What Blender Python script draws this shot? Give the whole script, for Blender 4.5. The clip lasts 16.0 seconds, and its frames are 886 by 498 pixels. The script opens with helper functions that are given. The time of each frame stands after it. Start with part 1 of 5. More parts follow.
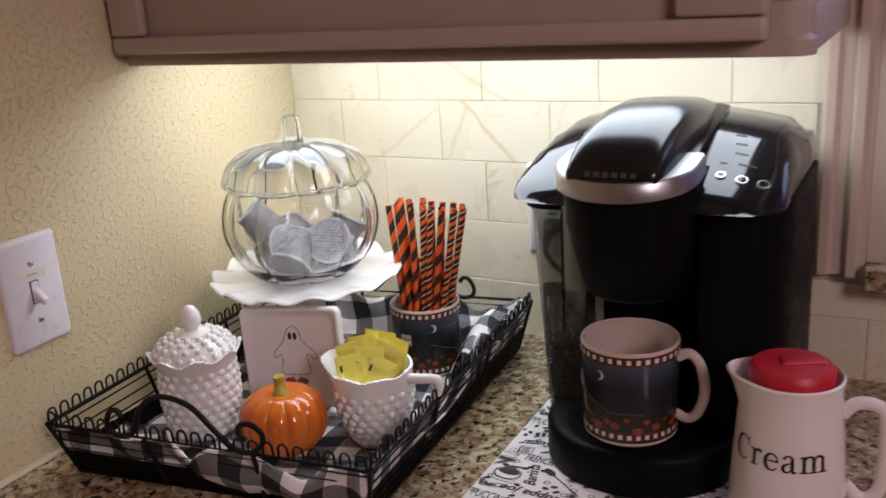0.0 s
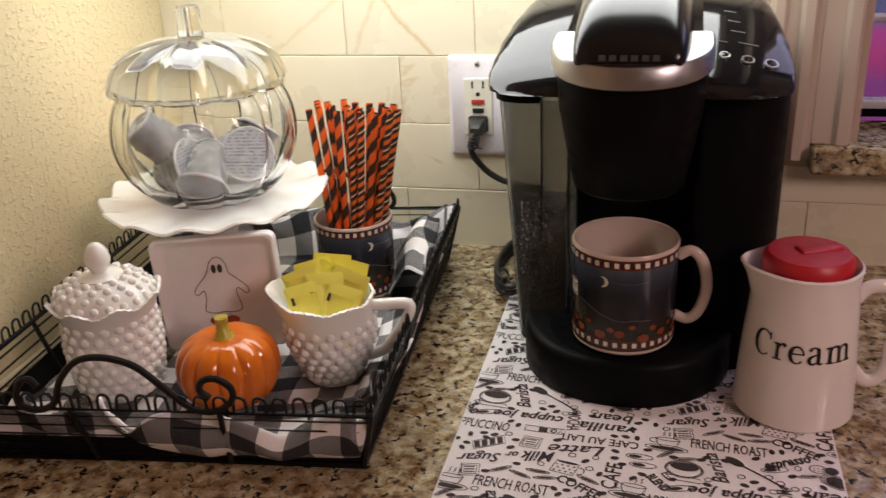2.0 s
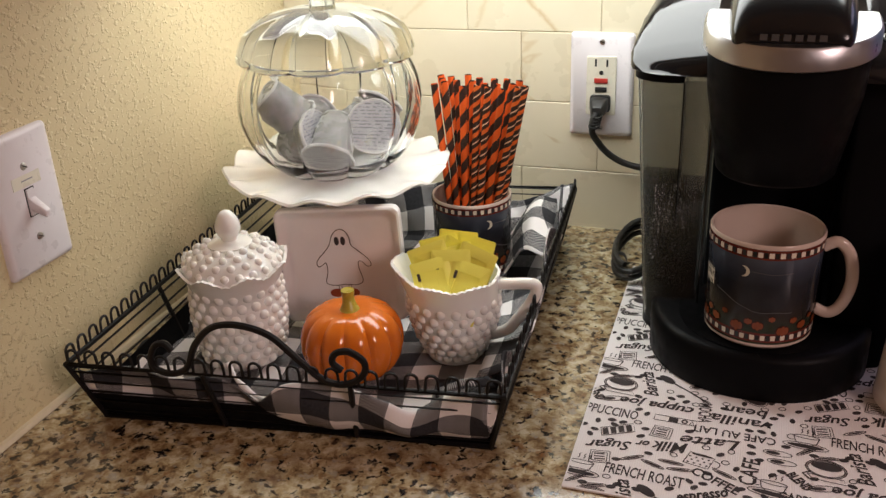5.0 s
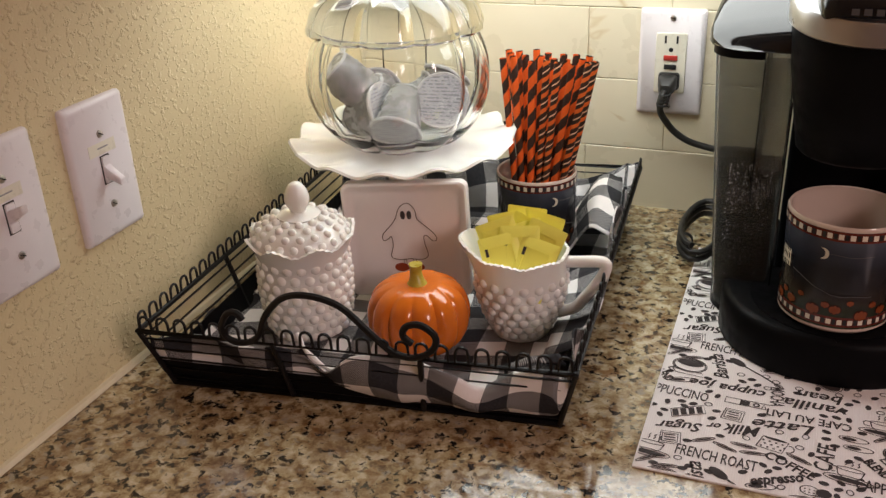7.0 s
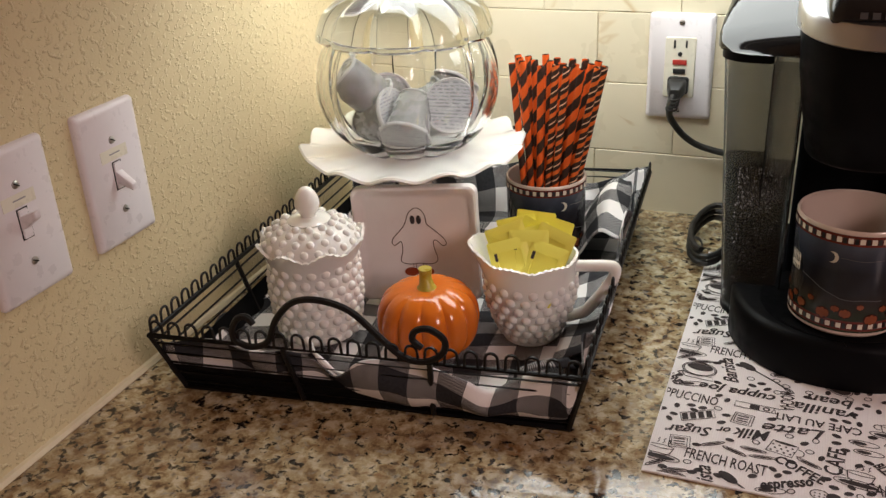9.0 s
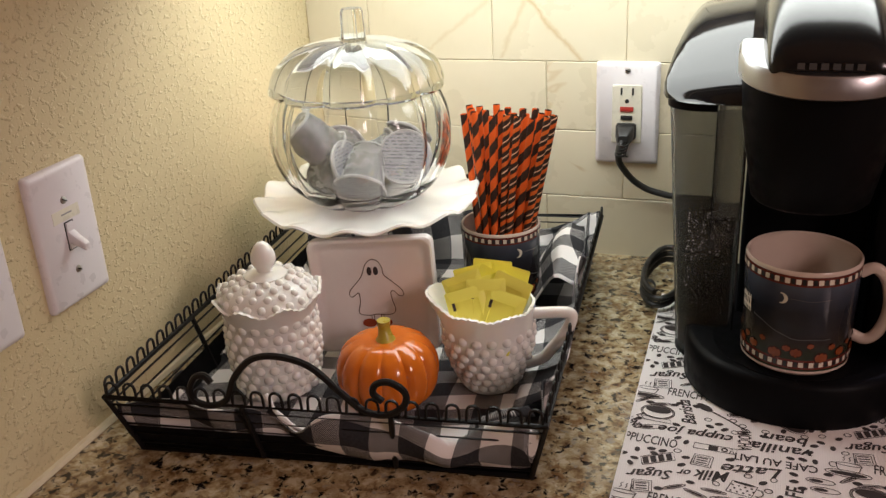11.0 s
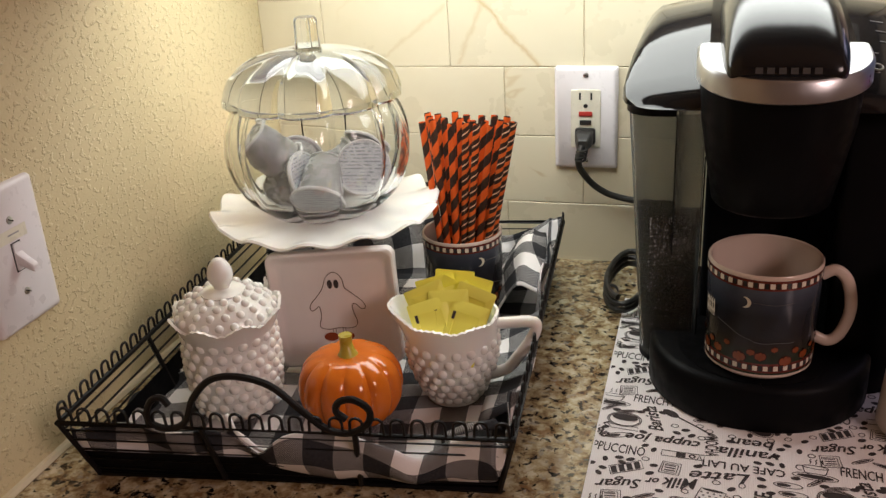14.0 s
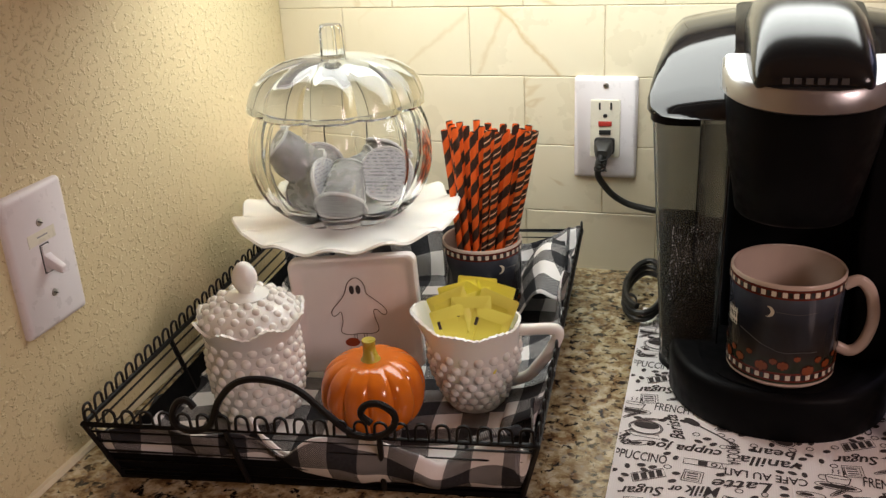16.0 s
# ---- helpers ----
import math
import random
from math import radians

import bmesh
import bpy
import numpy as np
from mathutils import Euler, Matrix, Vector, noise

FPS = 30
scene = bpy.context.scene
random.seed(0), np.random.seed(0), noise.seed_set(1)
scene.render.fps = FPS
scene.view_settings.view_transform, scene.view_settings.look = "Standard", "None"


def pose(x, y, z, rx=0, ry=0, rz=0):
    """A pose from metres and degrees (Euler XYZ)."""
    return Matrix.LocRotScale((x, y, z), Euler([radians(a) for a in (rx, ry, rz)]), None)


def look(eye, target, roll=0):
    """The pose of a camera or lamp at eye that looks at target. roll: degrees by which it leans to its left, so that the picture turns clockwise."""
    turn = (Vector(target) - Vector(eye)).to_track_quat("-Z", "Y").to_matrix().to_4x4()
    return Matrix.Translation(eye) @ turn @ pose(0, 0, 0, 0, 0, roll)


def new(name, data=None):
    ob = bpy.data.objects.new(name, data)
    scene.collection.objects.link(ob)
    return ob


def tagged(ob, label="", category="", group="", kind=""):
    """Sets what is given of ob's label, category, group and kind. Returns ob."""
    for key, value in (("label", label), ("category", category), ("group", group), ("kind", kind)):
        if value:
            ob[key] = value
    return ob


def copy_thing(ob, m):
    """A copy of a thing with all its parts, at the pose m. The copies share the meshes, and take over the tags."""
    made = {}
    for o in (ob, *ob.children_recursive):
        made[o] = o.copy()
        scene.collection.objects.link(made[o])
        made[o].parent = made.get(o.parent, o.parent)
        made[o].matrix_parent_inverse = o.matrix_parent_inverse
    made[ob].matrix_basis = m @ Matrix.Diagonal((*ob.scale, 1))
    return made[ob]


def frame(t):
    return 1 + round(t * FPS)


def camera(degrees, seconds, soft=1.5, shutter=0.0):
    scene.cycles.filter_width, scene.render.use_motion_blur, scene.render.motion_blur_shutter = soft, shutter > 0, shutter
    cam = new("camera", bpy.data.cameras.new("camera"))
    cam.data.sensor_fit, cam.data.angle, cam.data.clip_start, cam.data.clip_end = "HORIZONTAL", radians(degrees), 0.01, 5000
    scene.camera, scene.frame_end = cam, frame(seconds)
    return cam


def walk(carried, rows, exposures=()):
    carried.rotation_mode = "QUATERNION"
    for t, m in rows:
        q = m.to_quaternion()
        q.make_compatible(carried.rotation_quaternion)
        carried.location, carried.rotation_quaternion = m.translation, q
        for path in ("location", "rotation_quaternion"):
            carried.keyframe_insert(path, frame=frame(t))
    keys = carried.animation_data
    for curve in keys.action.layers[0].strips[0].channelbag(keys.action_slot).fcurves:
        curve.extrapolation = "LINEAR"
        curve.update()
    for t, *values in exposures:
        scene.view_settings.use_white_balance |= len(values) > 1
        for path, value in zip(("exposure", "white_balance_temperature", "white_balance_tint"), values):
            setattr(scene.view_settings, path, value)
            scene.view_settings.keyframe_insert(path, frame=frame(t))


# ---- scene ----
cam = camera(51.7, 16.0, soft=1.4, shutter=0.4)
PATH = [
    (0, (0.81, -1.044, 1.385), (-0.124, 0.626, 0.805), -3.8),
    (0.5, (0.757, -0.986, 1.364), (-0.237, 0.62, 0.706), -3.9),
    (1, (0.682, -0.982, 1.362), (-0.182, 0.66, 0.617), -4.5),
    (1.5, (0.621, -0.998, 1.36), (-0.025, 0.716, 0.556), -3.6),
    (2, (0.609, -1.012, 1.361), (0.135, 0.76, 0.564), -3.0),
    (2.5, (0.611, -1.018, 1.36), (0.203, 0.767, 0.556), -2.9),
    (3, (0.604, -1.021, 1.362), (0.145, 0.75, 0.555), -2.9),
    (3.5, (0.579, -1.022, 1.358), (0.027, 0.721, 0.547), -2.5),
    (3.7, (0.569, -1.023, 1.359), (-0.007, 0.711, 0.545), -2.2),
    (5.8, (0.54, -1.011, 1.354), (-0.088, 0.685, 0.5), -2.6),
    (6, (0.533, -1.014, 1.353), (-0.108, 0.674, 0.491), -2.5),
    (6.5, (0.528, -1.019, 1.352), (-0.15, 0.65, 0.482), -2.6),
    (7, (0.527, -1.021, 1.352), (-0.156, 0.646, 0.485), -2.5),
    (7.5, (0.527, -1.022, 1.352), (-0.161, 0.645, 0.489), -2.7),
    (8, (0.527, -1.026, 1.353), (-0.169, 0.642, 0.497), -2.7),
    (8.5, (0.528, -1.026, 1.353), (-0.18, 0.637, 0.496), -2.9),
    (9, (0.529, -1.023, 1.353), (-0.177, 0.64, 0.496), -2.9),
    (9.5, (0.533, -1.02, 1.36), (-0.149, 0.665, 0.526), -2.9),
    (12, (0.525, -1.027, 1.363), (-0.065, 0.725, 0.601), -3.3),
    (12.5, (0.527, -1.024, 1.364), (-0.041, 0.738, 0.609), -3.3),
    (13, (0.525, -1.022, 1.363), (-0.03, 0.744, 0.607), -3.2),
    (13.5, (0.523, -1.019, 1.362), (-0.028, 0.746, 0.6), -3.3),
    (14, (0.524, -1.011, 1.364), (-0.019, 0.75, 0.586), -3.5),
    (14.5, (0.521, -1.006, 1.363), (-0.031, 0.753, 0.587), -3.6),
    (15, (0.513, -1.011, 1.364), (-0.043, 0.751, 0.6), -3.2),
    (15.5, (0.513, -1.017, 1.364), (-0.043, 0.749, 0.608), -3.1),
    (16, (0.51, -1.021, 1.363), (-0.044, 0.746, 0.608), -3.0),
]
walk(cam, [(t, look(eye, target, roll)) for t, eye, target, roll in PATH],
     exposures=[(0, -0.05, 5600, 14), (0.6, -0.03, 6150, 12), (1.6, 0.0, 6400, 11), (2.4, 0.0, 6300, 14), (3.7, 0.0, 6300, 12), (5.8, 0.07, 6300, 10), (9.7, 0.05, 6250, 9), (12, -0.06, 6350, 9), (16, -0.06, 6350, 9)])

C = 0.914  # height of the worktop

# ---- light ----
world = bpy.data.worlds.new("world")
scene.world = world
world.use_nodes = True
world.node_tree.nodes["Background"].inputs[0].default_value = (0.02, 0.02, 0.03, 1)
world.node_tree.nodes["Background"].inputs[1].default_value = 0.3


def area_lamp(name, m, sx, sy, watts, colour):
    d = bpy.data.lights.new(name, "AREA")
    d.shape, d.size, d.size_y, d.energy, d.color = "RECTANGLE", sx, sy, watts, colour
    ob = new(name, d)
    ob.matrix_world = m
    return ob


area_lamp("under_cabinet_lamp", pose(0.36, -0.155, 1.338), 0.62, 0.19, 2.45, (0.97, 0.985, 0.93))
area_lamp("room_lamp", pose(1.90, -1.45, 1.95, 0, 48, -36), 0.5, 0.5, 14.0, (1.0, 0.73, 0.68))
area_lamp("window_dusk_light", pose(1.25, 0.32, 1.75, -60, 0, 0), 0.7, 0.4, 2.0, (0.78, 0.70, 1.0))


# ---- materials ----
class Mat:
    """A small wrapper round a node material."""

    def __init__(self, name, colour=(0.8, 0.8, 0.8), rough=0.5, metal=0.0, spec=0.5, **more):
        self.m = bpy.data.materials.new(name)
        self.m.use_nodes = True
        self.t = self.m.node_tree
        self.b = self.t.nodes["Principled BSDF"]
        self.set("Base Color", (*colour, 1))
        self.set("Roughness", rough)
        self.set("Metallic", metal)
        self.set("Specular IOR Level", spec)
        for k, v in more.items():
            self.set(k.replace("_", " "), v)

    def set(self, key, v):
        if isinstance(v, bpy.types.NodeSocket):
            self.t.links.new(v, self.b.inputs[key])
        else:
            self.b.inputs[key].default_value = v
        return self

    def node(self, kind, **props):
        ins = props.pop("ins", {})
        n = self.t.nodes.new(kind)
        for k, v in props.items():
            setattr(n, k, v)
        for k, v in ins.items():
            s = n.inputs[k]
            if isinstance(v, bpy.types.NodeSocket):
                self.t.links.new(v, s)
            else:
                s.default_value = v
        return n

    def coord(self, which="Object", scale=None):
        c = self.node("ShaderNodeTexCoord").outputs[which]
        if scale is None:
            return c
        return self.node("ShaderNodeMapping", ins={"Vector": c, "Scale": scale}).outputs[0]

    def noise(self, scale, detail=4.0, rough=0.5, vec=None, distort=0.0):
        return self.node("ShaderNodeTexNoise", ins={"Vector": vec or self.coord(), "Scale": scale, "Detail": detail, "Roughness": rough, "Distortion": distort}).outputs[0]

    def ramp(self, fac, stops, mode="LINEAR"):
        r = self.node("ShaderNodeValToRGB", ins={"Fac": fac})
        r.color_ramp.interpolation = mode
        e = r.color_ramp.elements
        while len(e) < len(stops):
            e.new(0.5)
        for el, (p, c) in zip(e, stops):
            el.position = p
            el.color = (*c, 1) if not isinstance(c, (int, float)) else (c, c, c, 1)
        return r.outputs[0]

    def mix(self, fac, a, b, mode="MIX"):
        n = self.node("ShaderNodeMix", data_type="RGBA", blend_type=mode)
        for i, v in ((0, fac), (6, a), (7, b)):
            if isinstance(v, bpy.types.NodeSocket):
                self.t.links.new(v, n.inputs[i])
            elif i == 0:
                n.inputs[0].default_value = v
            else:
                n.inputs[i].default_value = (*v, 1)
        return n.outputs[2]

    def math(self, op, a, b=0.0, c=0.0):
        n = self.node("ShaderNodeMath", operation=op)
        for i, v in enumerate((a, b, c)):
            if isinstance(v, bpy.types.NodeSocket):
                self.t.links.new(v, n.inputs[i])
            else:
                n.inputs[i].default_value = v
        return n.outputs[0]

    def bump(self, height, strength=0.3, dist=0.001):
        n = self.node("ShaderNodeBump", ins={"Height": height, "Strength": strength, "Distance": dist})
        self.t.links.new(n.outputs[0], self.b.inputs["Normal"])
        return self


def wall_paint():
    a = Mat("cream_yellow_textured_paint", (0.66, 0.55, 0.30), 0.5)
    dabs = a.ramp(a.noise(205, 2.5, 0.5, a.coord("Object", (1, 0.75, 1)), 0.15), [(0.545, 0.0), (0.60, 0.6), (0.72, 1.0)])
    fine = a.noise(420, 3)
    h = a.math("ADD", dabs, a.math("MULTIPLY", fine, 0.16))
    a.set("Base Color", a.mix(a.noise(5, 3), (0.63, 0.525, 0.30), (0.70, 0.595, 0.365)))
    a.set("Roughness", a.ramp(fine, [(0.3, 0.42), (0.7, 0.58)]))
    return a.bump(h, 0.75, 0.0019).m


def room_paint():
    a = Mat("plain_cream_paint", (0.62, 0.50, 0.36), 0.7)
    return a.bump(a.noise(140), 0.2, 0.001).m


def marble_tile():
    a = Mat("cream_marble", (0.75, 0.68, 0.48), 0.28)
    r = a.node("ShaderNodeObjectInfo").outputs["Random"]
    pos = a.node("ShaderNodeNewGeometry").outputs["Position"]
    shift = a.node("ShaderNodeCombineXYZ", ins={0: a.math("MULTIPLY", r, 7.0), 1: a.math("MULTIPLY", r, 3.0), 2: a.math("MULTIPLY", r, 11.0)}).outputs[0]
    v = a.node("ShaderNodeVectorMath", operation="ADD", ins={0: a.coord(), 1: shift}).outputs[0]
    cloud = a.noise(9, 5, 0.6, v)
    vein = a.math("ABSOLUTE", a.math("SUBTRACT", a.noise(6, 4, 0.6, v, 0.9), 0.5))
    mask = a.ramp(a.noise(5, 2, 0.5, v), [(0.54, 0.0), (0.70, 0.7)])
    base = a.mix(cloud, (0.66, 0.58, 0.40), (0.78, 0.71, 0.54))
    base = a.mix(a.math("MULTIPLY", r, 0.3), base, (0.80, 0.75, 0.60))
    line = a.math("MULTIPLY", a.ramp(vein, [(0.0, 0.6), (0.012, 0.0)]), mask)
    sep = a.node("ShaderNodeSeparateXYZ", ins={0: pos})
    wob = a.math("MULTIPLY", a.math("SUBTRACT", a.noise(24, 5, 0.6, pos), 0.5), 0.022)

    def crack(x0, z0, nx, nz, xa, xb, za, zb, width, strength):
        d = a.math("ADD", a.math("ADD", a.math("MULTIPLY", a.math("SUBTRACT", sep.outputs[0], x0), nx), a.math("MULTIPLY", a.math("SUBTRACT", sep.outputs[2], z0), nz)), wob)
        c = a.ramp(a.math("ABSOLUTE", d), [(0.0, strength), (width * 0.4, strength * 0.35), (width * 0.9, strength * 0.08), (width * 7, 0.0)])
        for o, p, q in ((0, xa, xb), (2, za, zb)):
            c = a.math("MULTIPLY", c, a.math("MULTIPLY", a.math("GREATER_THAN", sep.outputs[o], p), a.math("LESS_THAN", sep.outputs[o], q)))
        return c
    line = a.math("MAXIMUM", line, crack(0.268, 1.226, 0.74, 0.67, 0.25, 0.36, 1.147, 1.225, 0.0009, 0.55))
    line = a.math("MAXIMUM", line, crack(0.262, 1.19, 0.90, -0.42, 0.240, 0.30, 1.150, 1.220, 0.0008, 0.30))
    line = a.math("MAXIMUM", line, crack(0.19, 1.185, -0.60, 0.80, 0.11, 0.232, 1.147, 1.225, 0.0008, 0.25))
    line = a.math("MAXIMUM", line, crack(0.27, 1.26, 0.5, 0.86, 0.16, 0.34, 1.226, 1.302, 0.0009, 0.45))
    a.set("Base Color", a.mix(line, base, (0.50, 0.33, 0.11)))
    a.set("Roughness", a.ramp(cloud, [(0.3, 0.22), (0.7, 0.36)]))
    return a.bump(a.noise(60, 4, 0.6, v), 0.08, 0.001).m


def granite():
    a = Mat("speckled_gold_granite", (0.4, 0.33, 0.2), 0.12, spec=0.6)
    v = a.coord()
    warp = a.node("ShaderNodeVectorMath", operation="MULTIPLY_ADD", ins={0: a.node("ShaderNodeTexNoise", ins={"Vector": v, "Scale": 110.0, "Detail": 3.0}).outputs[1], 1: (0.010, 0.010, 0.010), 2: v}).outputs[0]
    grain = a.noise(85, 5, 0.62, warp)
    base = a.ramp(grain, [(0.32, (0.11, 0.062, 0.030)), (0.42, (0.28, 0.19, 0.095)), (0.51, (0.47, 0.37, 0.21)), (0.62, (0.66, 0.58, 0.41))])
    broad = a.noise(22, 4, 0.6, v)
    base = a.mix(a.ramp(broad, [(0.46, 0.0), (0.64, 0.55)]), base, (0.19, 0.11, 0.055))
    rust = a.ramp(a.noise(60, 3, 0.6, warp, 0.3), [(0.60, 0.0), (0.68, 0.7)])
    base = a.mix(rust, base, (0.24, 0.115, 0.04))
    grey = a.ramp(a.noise(95, 3, 0.6, v), [(0.60, 0.0), (0.67, 0.7)])
    base = a.mix(grey, base, (0.34, 0.31, 0.26))
    black = a.ramp(a.noise(112, 4, 0.62, warp, 0.3), [(0.555, 0.0), (0.61, 1.0)])
    base = a.mix(black, base, (0.016, 0.012, 0.010))
    cell = a.node("ShaderNodeTexVoronoi", ins={"Vector": warp, "Scale": 75.0}).outputs[0]
    base = a.mix(a.ramp(cell, [(0.13, 0.8), (0.24, 0.0)]), base, (0.05, 0.032, 0.022))
    a.set("Base Color", base)
    a.set("Roughness", a.ramp(grain, [(0.3, 0.06), (0.7, 0.15)]))
    return a.m


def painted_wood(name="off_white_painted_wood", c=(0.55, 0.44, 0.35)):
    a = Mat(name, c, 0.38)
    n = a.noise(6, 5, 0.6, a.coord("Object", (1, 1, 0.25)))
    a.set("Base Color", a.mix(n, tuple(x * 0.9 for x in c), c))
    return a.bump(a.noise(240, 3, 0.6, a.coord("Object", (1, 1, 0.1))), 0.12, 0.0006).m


def gloss(name, c, rough=0.12, speck=0.02, coat=0.0, spec=0.5):
    a = Mat(name, c, rough, spec=spec)
    n = a.noise(35, 4, 0.6)
    a.set("Base Color", a.mix(n, tuple(x * (1 - speck * 4) for x in c), tuple(min(1, x * (1 + speck)) for x in c)))
    a.set("Roughness", a.ramp(a.noise(90, 3), [(0.3, rough * 0.8), (0.7, rough * 1.3)]))
    a.set("Coat Weight", coat)
    return a.bump(a.noise(160, 2), 0.04, 0.0005).m


def milk_glass():
    a = Mat("white_milk_glass", (0.86, 0.84, 0.79), 0.10, spec=0.6)
    a.set("Subsurface Weight", 0.2).set("Subsurface Radius", (0.012, 0.010, 0.008)).set("Subsurface Scale", 0.35)
    a.set("Roughness", a.ramp(a.noise(70), [(0.3, 0.08), (0.7, 0.16)]))
    return a.m


def clear_glass(name="clear_pressed_glass", c=(0.97, 0.99, 0.98), rough=0.0):
    a = Mat(name, c, rough)
    a.set("Transmission Weight", 1.0).set("IOR", 1.45)
    return a.bump(a.noise(30, 2), 0.05, 0.001).m


def brushed(name, c, rough):
    a = Mat(name, c, rough, 1.0)
    a.set("Roughness", a.ramp(a.noise(60, 4, 0.6), [(0.3, rough * 0.8), (0.7, rough * 1.25)]))
    return a.m


def check_cloth():
    """Buffalo check in 22 mm squares with a twill weave, laid out by the cloth's own UV in metres."""
    a = Mat("black_white_check_cotton", (0.5, 0.5, 0.5), 0.9, spec=0.2)
    uv = a.coord("UV")
    sep = a.node("ShaderNodeSeparateXYZ", ins={0: uv})
    sx = a.math("GREATER_THAN", a.math("FRACT", a.math("DIVIDE", sep.outputs[0], 0.045)), 0.5)
    sy = a.math("GREATER_THAN", a.math("FRACT", a.math("DIVIDE", sep.outputs[1], 0.045)), 0.5)
    tw = a.math("FRACT", a.math("MULTIPLY", a.math("ADD", sep.outputs[0], sep.outputs[1]), 620.0))
    s = a.math("MULTIPLY", a.math("ADD", sx, sy), 0.5)
    mid = a.math("COMPARE", s, 0.5, 0.1)
    tone = a.math("ADD", s, a.math("MULTIPLY", mid, a.math("MULTIPLY", a.math("SUBTRACT", tw, 0.5), 0.75)))
    col = a.ramp(tone, [(0.0, (0.011, 0.012, 0.016)), (0.5, (0.045, 0.046, 0.051)), (1.0, (0.92, 0.89, 0.88))])
    a.set("Base Color", a.mix(a.math("MULTIPLY", a.noise(500, 3), 0.13), col, (0.35, 0.34, 0.35)))
    return a.bump(a.math("ADD", tw, a.noise(260, 2)), 0.3, 0.0005).m


def white_cloth():
    a = Mat("white_woven_cotton", (0.80, 0.74, 0.73), 0.9, spec=0.15)
    w = a.node("ShaderNodeTexWave", ins={"Vector": a.coord(), "Scale": 180.0, "Distortion": 1.0})
    n = a.noise(14, 4)
    a.set("Base Color", a.mix(n, (0.86, 0.82, 0.81), (0.93, 0.90, 0.89)))
    return a.bump(a.math("ADD", w.outputs[1], a.noise(420, 2)), 0.25, 0.0004).m


def mug_glaze():
    """Night-blue glaze over a brown and green field, by height on the mug."""
    a = Mat("painted_night_glaze", (0.06, 0.07, 0.09), 0.13, spec=0.3)
    sep = a.node("ShaderNodeSeparateXYZ", ins={0: a.coord()})
    z = a.math("ADD", sep.outputs[2], a.math("MULTIPLY", a.noise(40, 3), 0.008))
    col = a.ramp(a.math("DIVIDE", z, 0.1), [(0.12, (0.030, 0.042, 0.016)), (0.26, (0.026, 0.032, 0.014)), (0.36, (0.024, 0.016, 0.010)), (0.46, (0.012, 0.011, 0.012)), (0.62, (0.013, 0.015, 0.021)), (0.72, (0.034, 0.042, 0.060)), (0.86, (0.075, 0.090, 0.120))])
    a.set("Base Color", a.mix(a.math("MULTIPLY", a.noise(130, 4), 0.5), col, (0.03, 0.03, 0.035)))
    return a.m


def smoky_clear():
    a = Mat("smoky_clear_plastic", (0.55, 0.55, 0.53), 0.07)
    a.set("Transmission Weight", 0.94).set("IOR", 1.05)
    return a.m


def water_mat():
    a = Mat("water", (0.10, 0.105, 0.105), 0.0)
    a.set("Transmission Weight", 1.0).set("IOR", 1.12)
    return a.m


def straw_paper(name, bands, tilt):
    """Spiral stripes round a straw, in its own coordinates."""
    a = Mat(name, (0.8, 0.2, 0.02), 0.7, spec=0.3)
    uv = a.node("ShaderNodeSeparateXYZ", ins={0: a.coord("UV")})
    f = a.math("FRACT", a.math("ADD", uv.outputs[0], a.math("MULTIPLY", uv.outputs[1], tilt)))
    col = a.ramp(f, bands, "CONSTANT")
    a.set("Base Color", a.mix(a.math("MULTIPLY", a.noise(300, 2), 0.2), col, (0.3, 0.1, 0.03)))
    return a.m


def printed_foil():
    """Grey foil with rows of unreadable dark print."""
    a = Mat("printed_grey_foil", (0.4, 0.4, 0.43), 0.32)
    w = a.node("ShaderNodeTexWave", bands_direction="Y", ins={"Vector": a.coord(), "Scale": 95.0, "Distortion": 0.4})
    marks = a.math("MULTIPLY", a.ramp(w.outputs[1], [(0.55, 0.0), (0.65, 1.0)]), a.ramp(a.noise(330, 2), [(0.46, 0.0), (0.52, 1.0)]))
    a.set("Base Color", a.mix(marks, a.mix(a.noise(50, 4), (0.27, 0.27, 0.28), (0.40, 0.40, 0.41)), (0.17, 0.17, 0.185)))
    return a.bump(a.noise(90, 3), 0.2, 0.001).m


def backdrop_glow():
    a = Mat("dusk_garden_glow", (0.02, 0.01, 0.02), 1.0)
    v = a.coord()
    z = a.node("ShaderNodeSeparateXYZ", ins={0: v}).outputs[2]
    zz = a.math("ADD", a.math("MULTIPLY", a.math("SUBTRACT", z, 0.82), 2.0), a.math("MULTIPLY", a.noise(9, 3), 0.04))
    col = a.ramp(a.math("MULTIPLY", zz, 1.6), [(0.0, (0.24, 0.03, 0.16)), (0.30, (0.20, 0.035, 0.15)), (0.44, (0.36, 0.03, 0.13)), (0.62, (0.45, 0.05, 0.20)), (0.70, (0.09, 0.10, 0.20)), (0.95, (0.03, 0.10, 0.16))])
    a.set("Emission Color", a.mix(a.math("MULTIPLY", a.noise(26, 4), 0.5), col, (0.12, 0.05, 0.22)))
    a.set("Emission Strength", 0.9)
    return a.m


